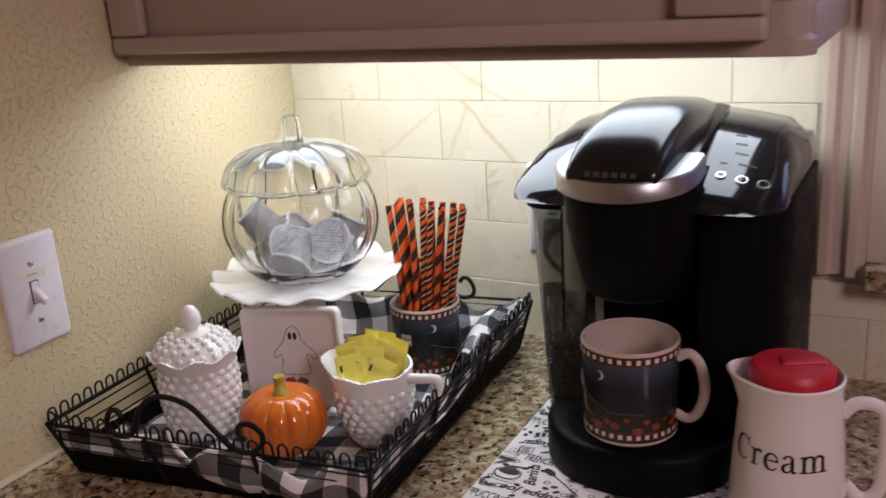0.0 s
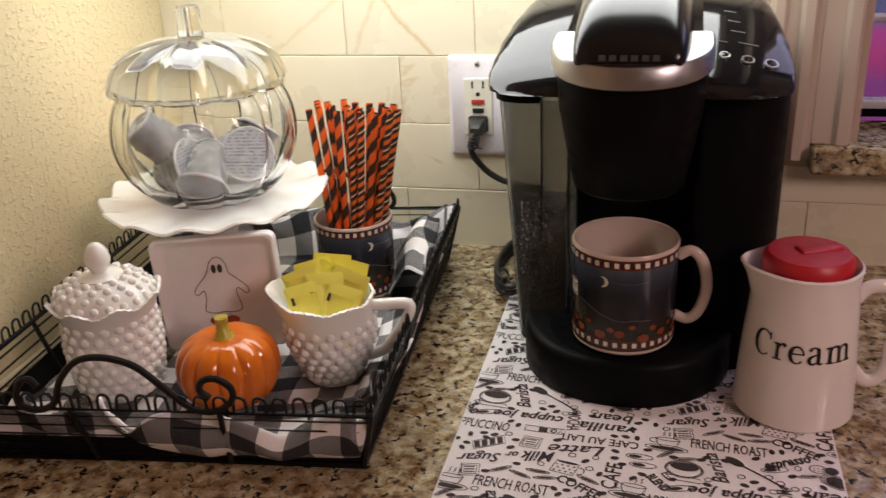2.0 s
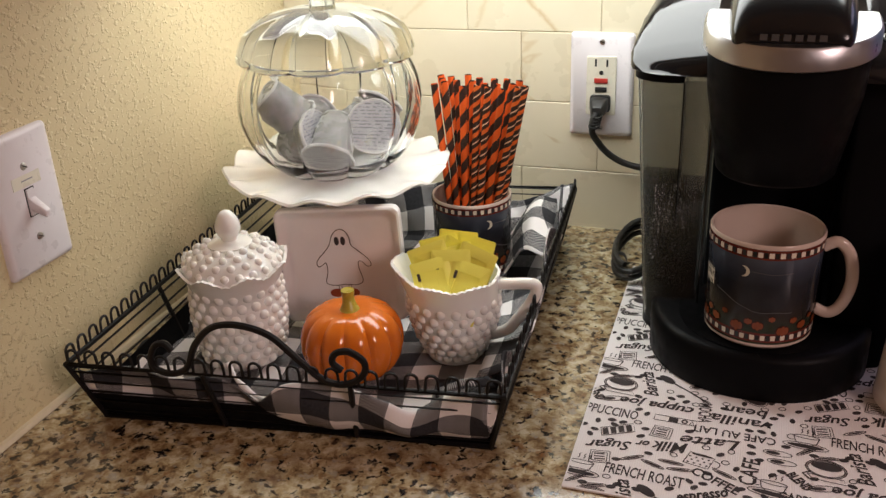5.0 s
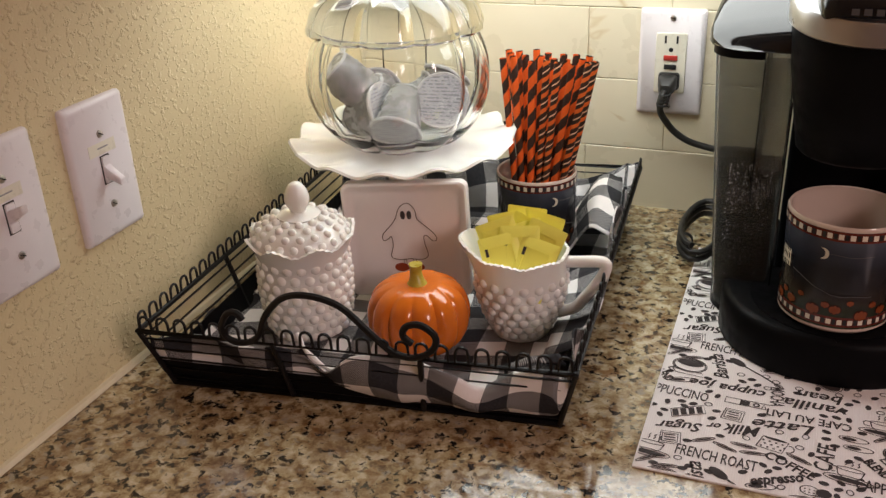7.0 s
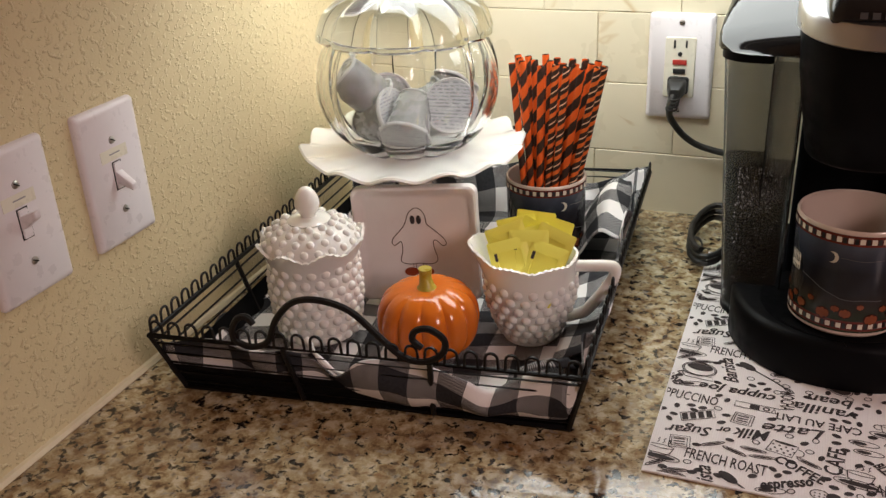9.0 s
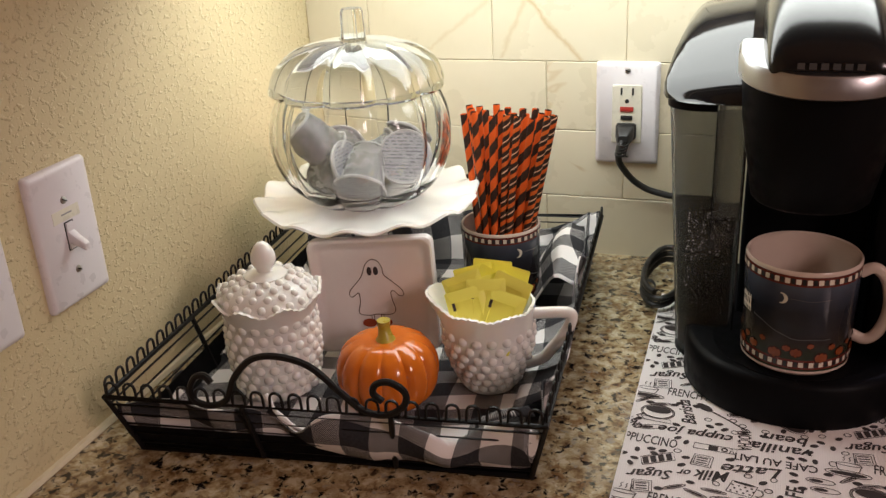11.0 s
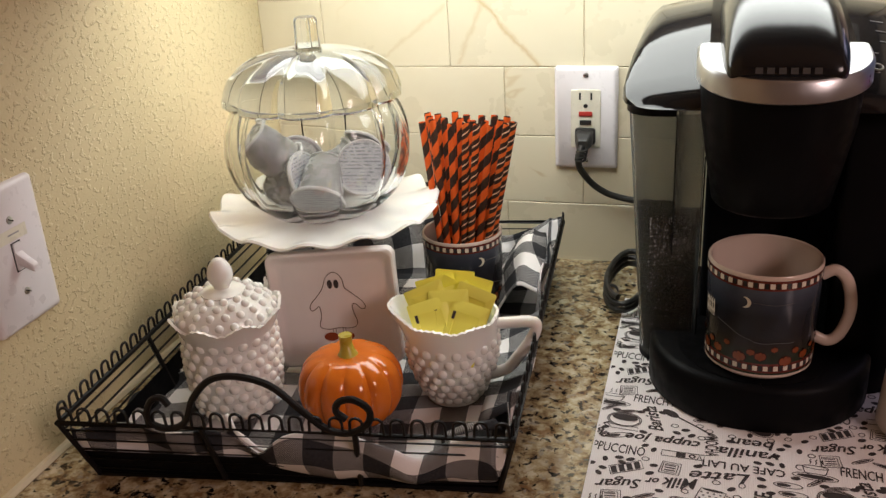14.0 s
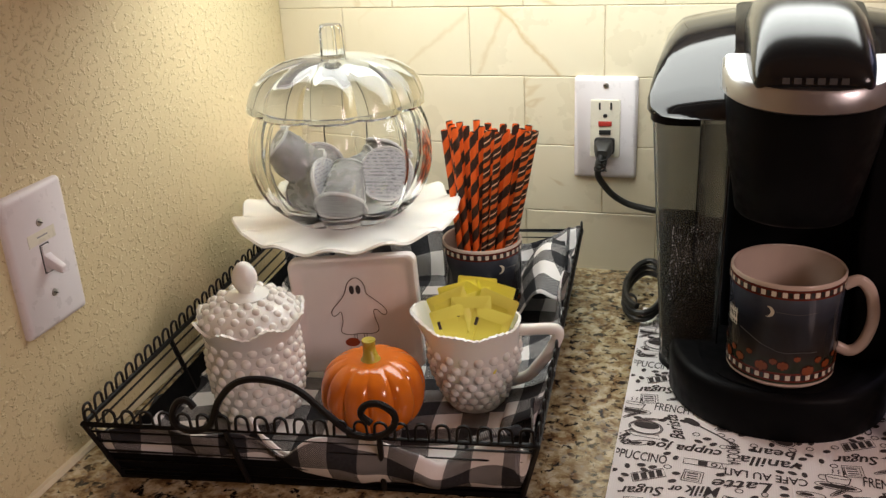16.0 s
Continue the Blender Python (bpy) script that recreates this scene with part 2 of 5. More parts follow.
M_WALL, M_ROOM, M_TILE, M_GRAN = wall_paint(), room_paint(), marble_tile(), granite()
M_GROUT = gloss("beige_grout", (0.58, 0.49, 0.34), 0.8, 0.04, spec=0.2)
M_CAULK = gloss("cream_caulk", (0.70, 0.60, 0.42), 0.5, 0.03)
M_TRIM = painted_wood()
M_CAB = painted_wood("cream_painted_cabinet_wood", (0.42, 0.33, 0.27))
M_PLATE = gloss("white_plastic", (0.80, 0.76, 0.78), 0.3, 0.02)
M_SOCKET = gloss("ivory_plastic", (0.78, 0.74, 0.62), 0.3, 0.02)
M_DARK = Mat("dark_slot", (0.01, 0.01, 0.01), 0.6).m
M_REDBTN = gloss("red_plastic_button", (0.45, 0.04, 0.03), 0.4)
M_STEEL = brushed("steel", (0.62, 0.60, 0.57), 0.3)
M_SILVER = brushed("silver_painted_plastic", (0.46, 0.455, 0.46), 0.34)
M_BLACK = gloss("glossy_black_plastic", (0.008, 0.008, 0.009), 0.07, 0.02, 0.0, spec=0.5)
M_BLACKS = Mat("soft_gloss_black_plastic", (0.008, 0.008, 0.009), 0.20, spec=0.45).m
M_BLACKM = gloss("satin_black_plastic", (0.0036, 0.0036, 0.0042), 0.45, 0.02, spec=0.08)
M_RUBBER = gloss("dark_rubber_cord", (0.022, 0.021, 0.020), 0.42, 0.03)
M_WIRE = gloss("black_coated_wire", (0.007, 0.006, 0.006), 0.42, 0.05, spec=0.3)
M_MILK, M_GLASS = milk_glass(), clear_glass()
M_PORC = gloss("white_porcelain", (0.80, 0.76, 0.74), 0.12, 0.02)
# cream stoneware of the mugs, its shade under the brew head put into the colour
M_MUGSHADE = gloss("shaded_cream_stoneware", (0.62, 0.50, 0.42), 0.12, 0.03)
M_CREAMWARE = gloss("cream_glazed_stoneware", (0.84, 0.76, 0.70), 0.09, 0.02)
M_CHECK, M_LINEN, M_MUG = check_cloth(), white_cloth(), mug_glaze()
M_SMOKE, M_WATER = smoky_clear(), water_mat()
M_CLEAR = clear_glass("clear_plastic", (0.85, 0.85, 0.82), 0.05)
M_ORANGE = gloss("orange_glaze", (0.72, 0.17, 0.012), 0.16, 0.04, 0.3)
M_STEM = gloss("olive_green_glaze", (0.50, 0.40, 0.05), 0.28, 0.10)
M_RED = gloss("red_plastic", (0.52, 0.012, 0.025), 0.4, 0.03)
M_YELLOW = gloss("yellow_paper", (0.93, 0.86, 0.15), 0.4, 0.02)
M_INK = Mat("black_ink", (0.045, 0.036, 0.036), 0.8).m
M_BLACKINK = Mat("black_glaze", (0.008, 0.007, 0.007), 0.3).m
M_INKG = Mat("brown_ink_line", (0.10, 0.07, 0.05), 0.5).m
M_RUST = Mat("rust_red_glaze", (0.30, 0.055, 0.02), 0.2).m
M_CHKR = Mat("dark_red_glaze", (0.13, 0.025, 0.018), 0.15).m
M_CHKW = Mat("cream_glaze", (0.72, 0.64, 0.52), 0.15).m
M_MOON = Mat("pale_moon_glaze", (0.62, 0.58, 0.46), 0.2).m
M_PUMPK = gloss("painted_orange_glaze", (0.30, 0.070, 0.020), 0.2, 0.2)
M_PUMPD = Mat("painted_brown_glaze", (0.045, 0.013, 0.007), 0.2).m
M_GREYTXT = Mat("grey_lettering", (0.32, 0.31, 0.31), 0.4).m
M_MARK = Mat("dim_grey_lettering", (0.07, 0.068, 0.066), 0.5).m
M_CUP = gloss("translucent_grey_cup_plastic", (0.30, 0.292, 0.285), 0.26, 0.2)
M_PODRIM = gloss("pale_grey_pod_rim", (0.50, 0.49, 0.48), 0.3, 0.1)
M_FOIL = printed_foil()
M_LEAF = gloss("green_leaf", (0.20, 0.38, 0.02), 0.4, 0.1)
M_OB = straw_paper("orange_black_striped_paper", [(0.0, (0.85, 0.13, 0.012)), (0.50, (0.012, 0.010, 0.010))], -40.0)
M_OT = straw_paper("black_orange_thin_striped_paper", [(0.0, (0.85, 0.16, 0.02)), (0.30, (0.02, 0.015, 0.012)), (0.62, (0.86, 0.55, 0.36)), (0.72, (0.02, 0.015, 0.012))], -62.0)
M_OUT = backdrop_glow()


# ---- building helpers ----
def thing(name, m, label, category, group="", kind=""):
    ob = new(name)
    ob.empty_display_size = 0.02
    ob.matrix_world = m
    return tagged(ob, label, category, group, kind)


def part(name, bm, mat, parent=None, label="", smooth=True, m=None):
    if len(bm.faces):
        bmesh.ops.recalc_face_normals(bm, faces=bm.faces[:])
    me = bpy.data.meshes.new(name)
    bm.to_mesh(me)
    bm.free()
    return link(name, me, mat, parent, label, smooth, m)


def link(name, me, mat, parent=None, label="", smooth=True, m=None):
    if mat is not None and not me.materials:
        me.materials.append(mat)
    if smooth:
        me.shade_smooth()
        me.set_sharp_from_angle(angle=radians(42))
    ob = new(name, me)
    if parent is not None:
        ob.parent = parent
    if m is not None:
        ob.matrix_basis = m
    if label:
        ob["label"] = label
    return ob


def box(x0, x1, y0, y1, z0, z1, bevel=0.0, seg=2, bm=None):
    b = bmesh.new()
    bmesh.ops.create_cube(b, size=1.0)
    for v in b.verts:
        v.co = Vector((x0 + (v.co.x + 0.5) * (x1 - x0), y0 + (v.co.y + 0.5) * (y1 - y0), z0 + (v.co.z + 0.5) * (z1 - z0)))
    if bevel:
        bmesh.ops.bevel(b, geom=b.edges[:], offset=bevel, segments=seg, profile=0.5, affect="EDGES")
    return merge(bm, b)


def merge(bm, b, m=None):
    """Adds bmesh b to bm (or returns it when bm is None)."""
    if m is not None:
        b.transform(m)
    if bm is None:
        return b
    me = bpy.data.meshes.new("tmp")
    b.to_mesh(me)
    b.free()
    bm.from_mesh(me)
    bpy.data.meshes.remove(me)
    return bm


def lathe(profile, seg=64, shape=None, bm=None, cap0=False, cap1=False):
    """Spins (r, z) pairs round z. shape(angle, r, z, i) may give another (r, z)."""
    b = bm or bmesh.new()
    rings = []
    for i, (r, z) in enumerate(profile):
        ring = []
        for k in range(seg):
            a = 2 * math.pi * k / seg
            rr, zz = shape(a, r, z, i) if shape else (r, z)
            ring.append(b.verts.new((rr * math.cos(a), rr * math.sin(a), zz)))
        rings.append(ring)
    for p, q in zip(rings, rings[1:]):
        for k in range(seg):
            b.faces.new((p[k], p[(k + 1) % seg], q[(k + 1) % seg], q[k]))
    if cap0:
        b.faces.new(rings[0][::-1])
    if cap1:
        b.faces.new(rings[-1])
    return b


def smooth_path(pts, n=8, closed=False):
    """Catmull-Rom through the points."""
    P = [Vector(p) for p in pts]
    out = []
    N = len(P)
    for i in range(N if closed else N - 1):
        p0 = P[(i - 1) % N] if closed or i else P[0] * 2 - P[1]
        p1, p2 = P[i], P[(i + 1) % N]
        p3 = P[(i + 2) % N] if closed or i + 2 < N else P[-1] * 2 - P[-2]
        for k in range(n):
            t = k / n
            out.append(0.5 * (2 * p1 + (p2 - p0) * t + (2 * p0 - 5 * p1 + 4 * p2 - p3) * t * t + (3 * p1 - p0 - 3 * p2 + p3) * t ** 3))
    if not closed:
        out.append(P[-1])
    return out


def tube(pts, r, sides=8, closed=False, bm=None, flat=1.0, rs=None):
    b = bm or bmesh.new()
    P = [Vector(p) for p in pts]
    N = len(P)
    up = Vector((0, 0, 1))
    prev = None
    rings = []
    for i in range(N):
        d = (P[(i + 1) % N] - P[i - 1]) if closed else (P[min(i + 1, N - 1)] - P[max(i - 1, 0)])
        d = d.normalized() if d.length > 1e-9 else Vector((0, 0, 1))
        if prev is None:
            prev = d.cross(up if abs(d.z) < 0.9 else Vector((1, 0, 0))).normalized()
        prev = (prev - d * prev.dot(d)).normalized()
        q = d.cross(prev)
        rr = rs[i] if rs else r
        rings.append([b.verts.new(P[i] + (prev * math.cos(a) * rr + q * math.sin(a) * rr * flat)) for a in (2 * math.pi * k / sides for k in range(sides))])
    for i in range(N if closed else N - 1):
        p, q = rings[i], rings[(i + 1) % N]
        for k in range(sides):
            b.faces.new((p[k], p[(k + 1) % sides], q[(k + 1) % sides], q[k]))
    if not closed:
        b.faces.new(rings[0][::-1])
        b.faces.new(rings[-1])
    return b


def smooth2(prof, n=3):
    return [(p.x, p.y) for p in smooth_path([(r, z, 0) for r, z in prof], n)]


def rounded_rect(x0, x1, y0, y1, radii, n=6):
    """Outline, counter-clockwise from the front left; radii: fl, fr, br, bl."""
    out = []
    for (cx, cy, a0), r in zip(((x0, y0, 180), (x1, y0, 270), (x1, y1, 0), (x0, y1, 90)), radii):
        ox = cx + (r if cx == x0 else -r)
        oy = cy + (r if cy == y0 else -r)
        for k in range(n + 1):
            a = radians(a0 + 90 * k / n)
            out.append((ox + r * math.cos(a), oy + r * math.sin(a)))
    return out


def loft(sections, bm=None, caps=True):
    """Joins outlines of equal length: each a list of points."""
    b = bm or bmesh.new()
    rings = [[b.verts.new(p) for p in s] for s in sections]
    n = len(rings[0])
    for p, q in zip(rings, rings[1:]):
        for k in range(n):
            b.faces.new((p[k], p[(k + 1) % n], q[(k + 1) % n], q[k]))
    if caps:
        b.faces.new(rings[0][::-1])
        b.faces.new(rings[-1])
    return b


def lettering(text, size, mat, parent, m, name="lettering", shear=0.0, thick=0.0, label=""):
    cu = bpy.data.curves.new("text", "FONT")
    cu.body, cu.size, cu.shear, cu.offset = text, size, shear, thick
    cu.align_x, cu.align_y, cu.resolution_u = "CENTER", "CENTER", 2
    tmp = bpy.data.objects.new("text", cu)
    me = bpy.data.meshes.new_from_object(tmp)
    bpy.data.objects.remove(tmp)
    bpy.data.curves.remove(cu)
    me.materials.clear()
    return link(name, me, mat, parent, label, False, m)


def wrap_mesh(me, r, a0=0.0, taper=0.0):
    """Bends a flat mesh (x along, y up) round an upright cylinder, facing -y at a0 = 0."""
    for v in me.vertices:
        x, y, z = v.co
        rr = r + taper * y + z
        a = a0 + x / r
        v.co = (rr * math.sin(a), -rr * math.cos(a), y)


# ---- the structure ----
def structure():
    def slab(name, *dims, mat=M_ROOM, bevel=0.0, label="", category="wall"):
        ob = part(name, box(*dims, bevel), mat, smooth=False)
        return tagged(ob, label, category, kind="structure")

    slab("wall_west", -0.12, 0.0, -3.2, 0.12, 0, 2.44, mat=M_WALL, label="cream yellow wall with knockdown plaster texture")
    # the north wall has a window opening from x 0.80 to 1.75, z 1.06 to 2.0
    slab("wall_north", 0.0, 0.80, 0.0015, 0.14, 0, 2.44, mat=M_GROUT, label="kitchen wall behind the tiled backsplash")
    slab("wall_north_below_window", 0.80, 1.75, 0.0015, 0.14, 0, 1.03, mat=M_GROUT, label="wall below the kitchen window")
    slab("wall_north_above_window", 0.80, 1.75, 0.012, 0.14, 2.0, 2.44, label="wall above the kitchen window")
    slab("wall_north_east", 1.75, 3.2, 0.012, 0.14, 0, 2.44, label="plain kitchen wall beside the window")
    slab("wall_east", 3.2, 3.3, -3.2, 0.14, 0, 2.44, label="plain cream kitchen wall")
    slab("wall_south", -0.12, 3.3, -3.3, -3.2, 0, 2.44, label="plain cream kitchen wall")
    slab("ceiling", -0.12, 3.3, -3.3, 0.14, 2.44, 2.5, label="plain kitchen ceiling", category="ceiling")
    slab("floor", -0.12, 3.3, -3.3, 0.14, -0.05, 0, label="plain kitchen floor", category="floor")
    slab("base_cabinet", 0.004, 2.4, -0.60, 0.0, 0.0, C - 0.032, mat=M_CAB, label="cream painted base cabinet under the worktop", category="cabinet")
    ct = part("worktop", box(0.001, 2.4, -0.70, 0.011, C - 0.032, C, 0.004, 3), M_GRAN)
    tagged(ct, "polished gold and black speckled granite worktop", "worktop", kind="structure")
    bead = tube([(0.002, -0.70, C + 0.001), (0.002, -0.35, C + 0.0015), (0.002, 0.0, C + 0.001)], 0.004, 6)
    tagged(part("trim", bead, M_CAULK), "cream caulk bead between worktop and wall", "caulk", kind="structure")


structure()


def upper_cabinet():
    t = thing("upper_cabinet", pose(0, 0, 0), "cream painted wall cabinet with a panelled door", "cabinet")
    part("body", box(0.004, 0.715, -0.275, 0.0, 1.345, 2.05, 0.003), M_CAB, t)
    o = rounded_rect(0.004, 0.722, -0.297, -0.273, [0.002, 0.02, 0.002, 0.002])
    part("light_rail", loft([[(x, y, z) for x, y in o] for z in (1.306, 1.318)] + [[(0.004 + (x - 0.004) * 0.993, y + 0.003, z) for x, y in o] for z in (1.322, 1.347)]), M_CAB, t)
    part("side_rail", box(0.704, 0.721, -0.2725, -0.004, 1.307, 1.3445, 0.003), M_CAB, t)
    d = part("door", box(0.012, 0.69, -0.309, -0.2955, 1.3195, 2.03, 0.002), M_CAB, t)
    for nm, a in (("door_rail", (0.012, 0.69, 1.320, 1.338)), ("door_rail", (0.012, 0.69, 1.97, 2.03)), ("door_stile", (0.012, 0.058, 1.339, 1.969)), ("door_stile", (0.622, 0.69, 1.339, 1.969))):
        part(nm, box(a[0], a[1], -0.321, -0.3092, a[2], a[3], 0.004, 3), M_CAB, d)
    part("hinge", box(0.692, 0.699, -0.312, -0.296, 1.372, 1.392, 0.001), M_STEEL, t)
    f = thing("under_cabinet_light", pose(0, 0, 0), "slim white light bar under the wall cabinet", "light")
    part("housing", box(0.04, 0.68, -0.255, -0.055, 1.3405, 1.3449, 0.001), M_PLATE, f)


upper_cabinet()


def tray():
    t = thing("wire_tray", pose(0, 0, C), "black wire serving tray with looped rim and scroll handles", "tray")
    FL, FR, BR, BL = (Vector(p) for p in ((0.046, -0.514, 0), (0.401, -0.468, 0), (0.370, -0.036, 0), (0.016, -0.082, 0)))
    mid = (FL + FR + BR + BL) / 4
    H = 0.062

    def ring(h, inset):
        return [c + (mid - c).normalized() * inset + Vector((0, 0, h)) for c in (FL, FR, BR, BL)]
    top = ring(H, 0.0)
    for nm, h, ins, r in (("rim_wire", H, 0.0, 0.0026), ("base_wire", 0.003, 0.022, 0.0026)):
        part(nm, tube(ring(h, ins), r, 8, True), M_WIRE, t)
    for i in range(5):
        f = (i + 0.7) / 5.4
        part("side_wire", tube(ring(H - (H - 0.003) * f, 0.022 * f), 0.0011, 6, True), M_WIRE, t)
    low = ring(0.003, 0.022)
    names = ((0, 1), (1, 2), (2, 3), (3, 0))
    for a, c in names:
        L = (top[c] - top[a]).length
        for f in (0.0, 0.33, 0.67):
            p, q = top[a].lerp(top[c], f), low[a].lerp(low[c], f)
            part("upright", tube([p, q], 0.0024, 6), M_WIRE, t)
        n = round(L / 0.0158)
        d = (top[c] - top[a]) / n
        for k in range(n if a != 2 else 0):
            p = top[a] + d * k
            pts = [p + d * 0.16] + [p + d * (0.5 + 0.3 * math.cos(w)) + Vector((0, 0, 0.0095 + 0.0045 * math.sin(w))) for w in (math.pi * j / 6 for j in range(6, -1, -1))] + [p + d * 0.84]
            part("loop", tube(pts, 0.0012, 5), M_WIRE, t)
    for k in range(1, 20):
        part("base_rod", tube([low[0].lerp(low[1], k / 20), low[3].lerp(low[2], k / 20)], 0.0011, 5), M_WIRE, t)
    for a, c in ((0, 1), (2, 3)):
        u = (top[c] - top[a])
        up = Vector((0, 0, 1))

        def at(f, h):
            return top[a] + u * f + up * h
        pts = [at(0.268, 0.020), at(0.255, 0.026), at(0.232, 0.024), at(0.215, 0.012), at(0.225, 0.002), at(0.262, -0.001), at(0.30, 0.006), at(0.325, 0.026), at(0.37, 0.043), at(0.43, 0.047), at(0.50, 0.040), at(0.56, 0.020), at(0.61, 0.004), at(0.66, 0.001), at(0.70, 0.010), at(0.705, 0.022), at(0.675, 0.030), at(0.645, 0.028), at(0.635, 0.020), at(0.655, 0.013)]
        part("handle", tube(smooth_path(pts, 5), 0.0028, 8), M_WIRE, t)
    # added black sheet that stands in for shadow and dark fabric under the towel
    liner = loft([[p + Vector((0, 0, z)) for p in ring(0.0, i)] for z, i in ((0.0018, 0.026), (0.0018, 0.0245), (0.029, 0.0135), (0.029, 0.0143), (0.0032, 0.0255))], caps=False)
    liner.faces.new([v for v in liner.verts][-4:])
    part("base_pan", liner, M_BLACKM, t, smooth=False)
    return ring


tray_ring = tray()


def check_towel():
    """A cotton towel lining the tray: flat inside, climbing the four sides to an uneven edge."""
    FL, FR, BR, BL = tray_ring(0.0, 0.028)
    n = 110
    rise = 0.055
    Lu, Lv = 0.31, 0.37
    bm = bmesh.new()
    uvl = bm.loops.layers.uv.new("UVMap")
    grid, tex = [], {}

    def edge(side, f):
        if side == "front":
            return 0.047 + 0.004 * math.sin(f * 14) - 0.016 * math.exp(-((f - 0.44) / 0.05) ** 2) - 0.012 * math.exp(-((f - 0.83) / 0.05) ** 2)
        if side == "right":
            return 0.052 + 0.010 * math.sin(f * 11 + 1) + 0.020 * max(0, f - 0.5) + 0.008 * math.sin(f * 31)
        if side == "back":
            return 0.056 + 0.010 * math.sin(f * 13)
        return 0.008 + 0.005 * math.sin(f * 8)
    for j in range(n + 1):
        row = []
        for i in range(n + 1):
            su = -rise + (Lu + 2 * rise) * i / n
            sv = -rise + (Lv + 2 * rise) * j / n
            u, v = min(1, max(0, su / Lu)), min(1, max(0, sv / Lv))
            base = FL.lerp(FR, u).lerp(BL.lerp(BR, u), v)
            cu = (-su, "left") if su < 0 else (su - Lu, "right") if su > Lu else (0, "")
            cv = (-sv, "front") if sv < 0 else (sv - Lv, "back") if sv > Lv else (0, "")
            h, out = 0.0, Vector()
            for c, side, f, dirn in ((cu[0], cu[1], v, (FR - FL).normalized() * (1 if su > 0 else -1)), (cv[0], cv[1], u, (BL - FL).normalized() * (1 if sv > 0 else -1))):
                if c > 0:
                    top = edge(side, f)
                    k = min(c, rise) / rise
                    h = max(h, top * k)
                    belly = 0.011 * math.sin(math.pi * k) * min(1, max(0, (f - 0.4) * 4)) if side == "front" else 0.0
                    out += dirn * (0.013 * k + belly + 0.0045 * math.sin(f * 23 + 3 * k) * k)
            p = base + out
            wr = noise.noise(Vector((su * 26, sv * 26, 1.7))) * 0.0042 + noise.noise(Vector((su * 60, sv * 60, 4.0))) * 0.0008
            z = 0.0062 + h + wr * (1 if h < 0.004 else 2.4)
            grid_v = bm.verts.new((p.x + wr * 0.8, p.y - wr * 0.8, C + max(0.0047, z)))
            drift = noise.noise(Vector((su * 9, sv * 9, 7.0))), noise.noise(Vector((su * 9, sv * 9, 12.0)))
            tex[grid_v] = (su + 0.011 + 0.014 * drift[0] + 0.10 * sv, sv + 0.020 + 0.014 * drift[1] - 0.10 * su)
            row.append(grid_v)
        grid.append(row)
    for j in range(n):
        for i in range(n):
            f = bm.faces.new((grid[j][i], grid[j][i + 1], grid[j + 1][i + 1], grid[j + 1][i]))
            for l in f.loops:
                l[uvl].uv = tex[l.vert]
    ob = tagged(part("check_towel", bm, M_CHECK), "black and white buffalo check towel crumpled in the tray", "towel")
    s = ob.modifiers.new("thickness", "SOLIDIFY")
    s.thickness, s.offset = 0.0014, 1.0

    def fold(name, rows, u0, v0):
        """A loose fold: a small sheet through rows of points."""
        b = bmesh.new()
        uv = b.loops.layers.uv.new("UVMap")
        m, k = 12, len(rows)
        g = []
        R = [smooth_path(r, m // (len(r) - 1)) for r in rows]
        cols = [smooth_path([r[q] for r in R], 5) for q in range(len(R[0]))]
        tx = {}
        for a, c in enumerate(cols):
            line = []
            for e, p in enumerate(c):
                w = noise.noise(p * 55) * 0.0016
                vv = b.verts.new(p + Vector((w, w, w)))
                tx[vv] = (u0 + (p - c[0]).length, v0 + (c[0] - cols[0][0]).length)
                line.append(vv)
            g.append(line)
        for a in range(len(g) - 1):
            for e in range(len(g[0]) - 1):
                f = b.faces.new((g[a][e], g[a + 1][e], g[a + 1][e + 1], g[a][e + 1]))
                for l in f.loops:
                    l[uv].uv = tx[l.vert]
        o = part(name, b, M_CHECK, ob)
        s2 = o.modifiers.new("thickness", "SOLIDIFY")
        s2.thickness = 0.0014
    z = C
    fold("towel_fold", [[(0.300, -0.070, z + 0.012), (0.305, -0.120, z + 0.014), (0.320, -0.175, z + 0.012)], [(0.332, -0.075, z + 0.062), (0.338, -0.125, z + 0.064), (0.345, -0.185, z + 0.050)], [(0.358, -0.078, z + 0.066), (0.366, -0.130, z + 0.060), (0.367, -0.190, z + 0.046)]], 0.02, 0.01)
    fold("towel_fold", [[(0.335, -0.235, z + 0.020), (0.345, -0.300, z + 0.016), (0.350, -0.380, z + 0.012)], [(0.362, -0.230, z + 0.036), (0.370, -0.305, z + 0.026), (0.374, -0.385, z + 0.030)], [(0.378, -0.225, z + 0.046), (0.386, -0.305, z + 0.036), (0.388, -0.395, z + 0.044)]], 0.03, 0.005)
    fold("towel_fold", [[(0.335, -0.440, z + 0.012), (0.352, -0.436, z + 0.014), (0.370, -0.430, z + 0.020)], [(0.340, -0.450, z + 0.046), (0.360, -0.447, z + 0.056), (0.380, -0.440, z + 0.060)], [(0.345, -0.458, z + 0.050), (0.366, -0.455, z + 0.058), (0.388, -0.448, z + 0.056)]], 0.01, 0.02)
    # the rolled hem that dips across the front of the tray
    A, B, D = tray_ring(0.0, 0.0)[0], tray_ring(0.0, 0.0)[1], tray_ring(0.0, 0.0)[3]
    inward = (D - A).normalized()
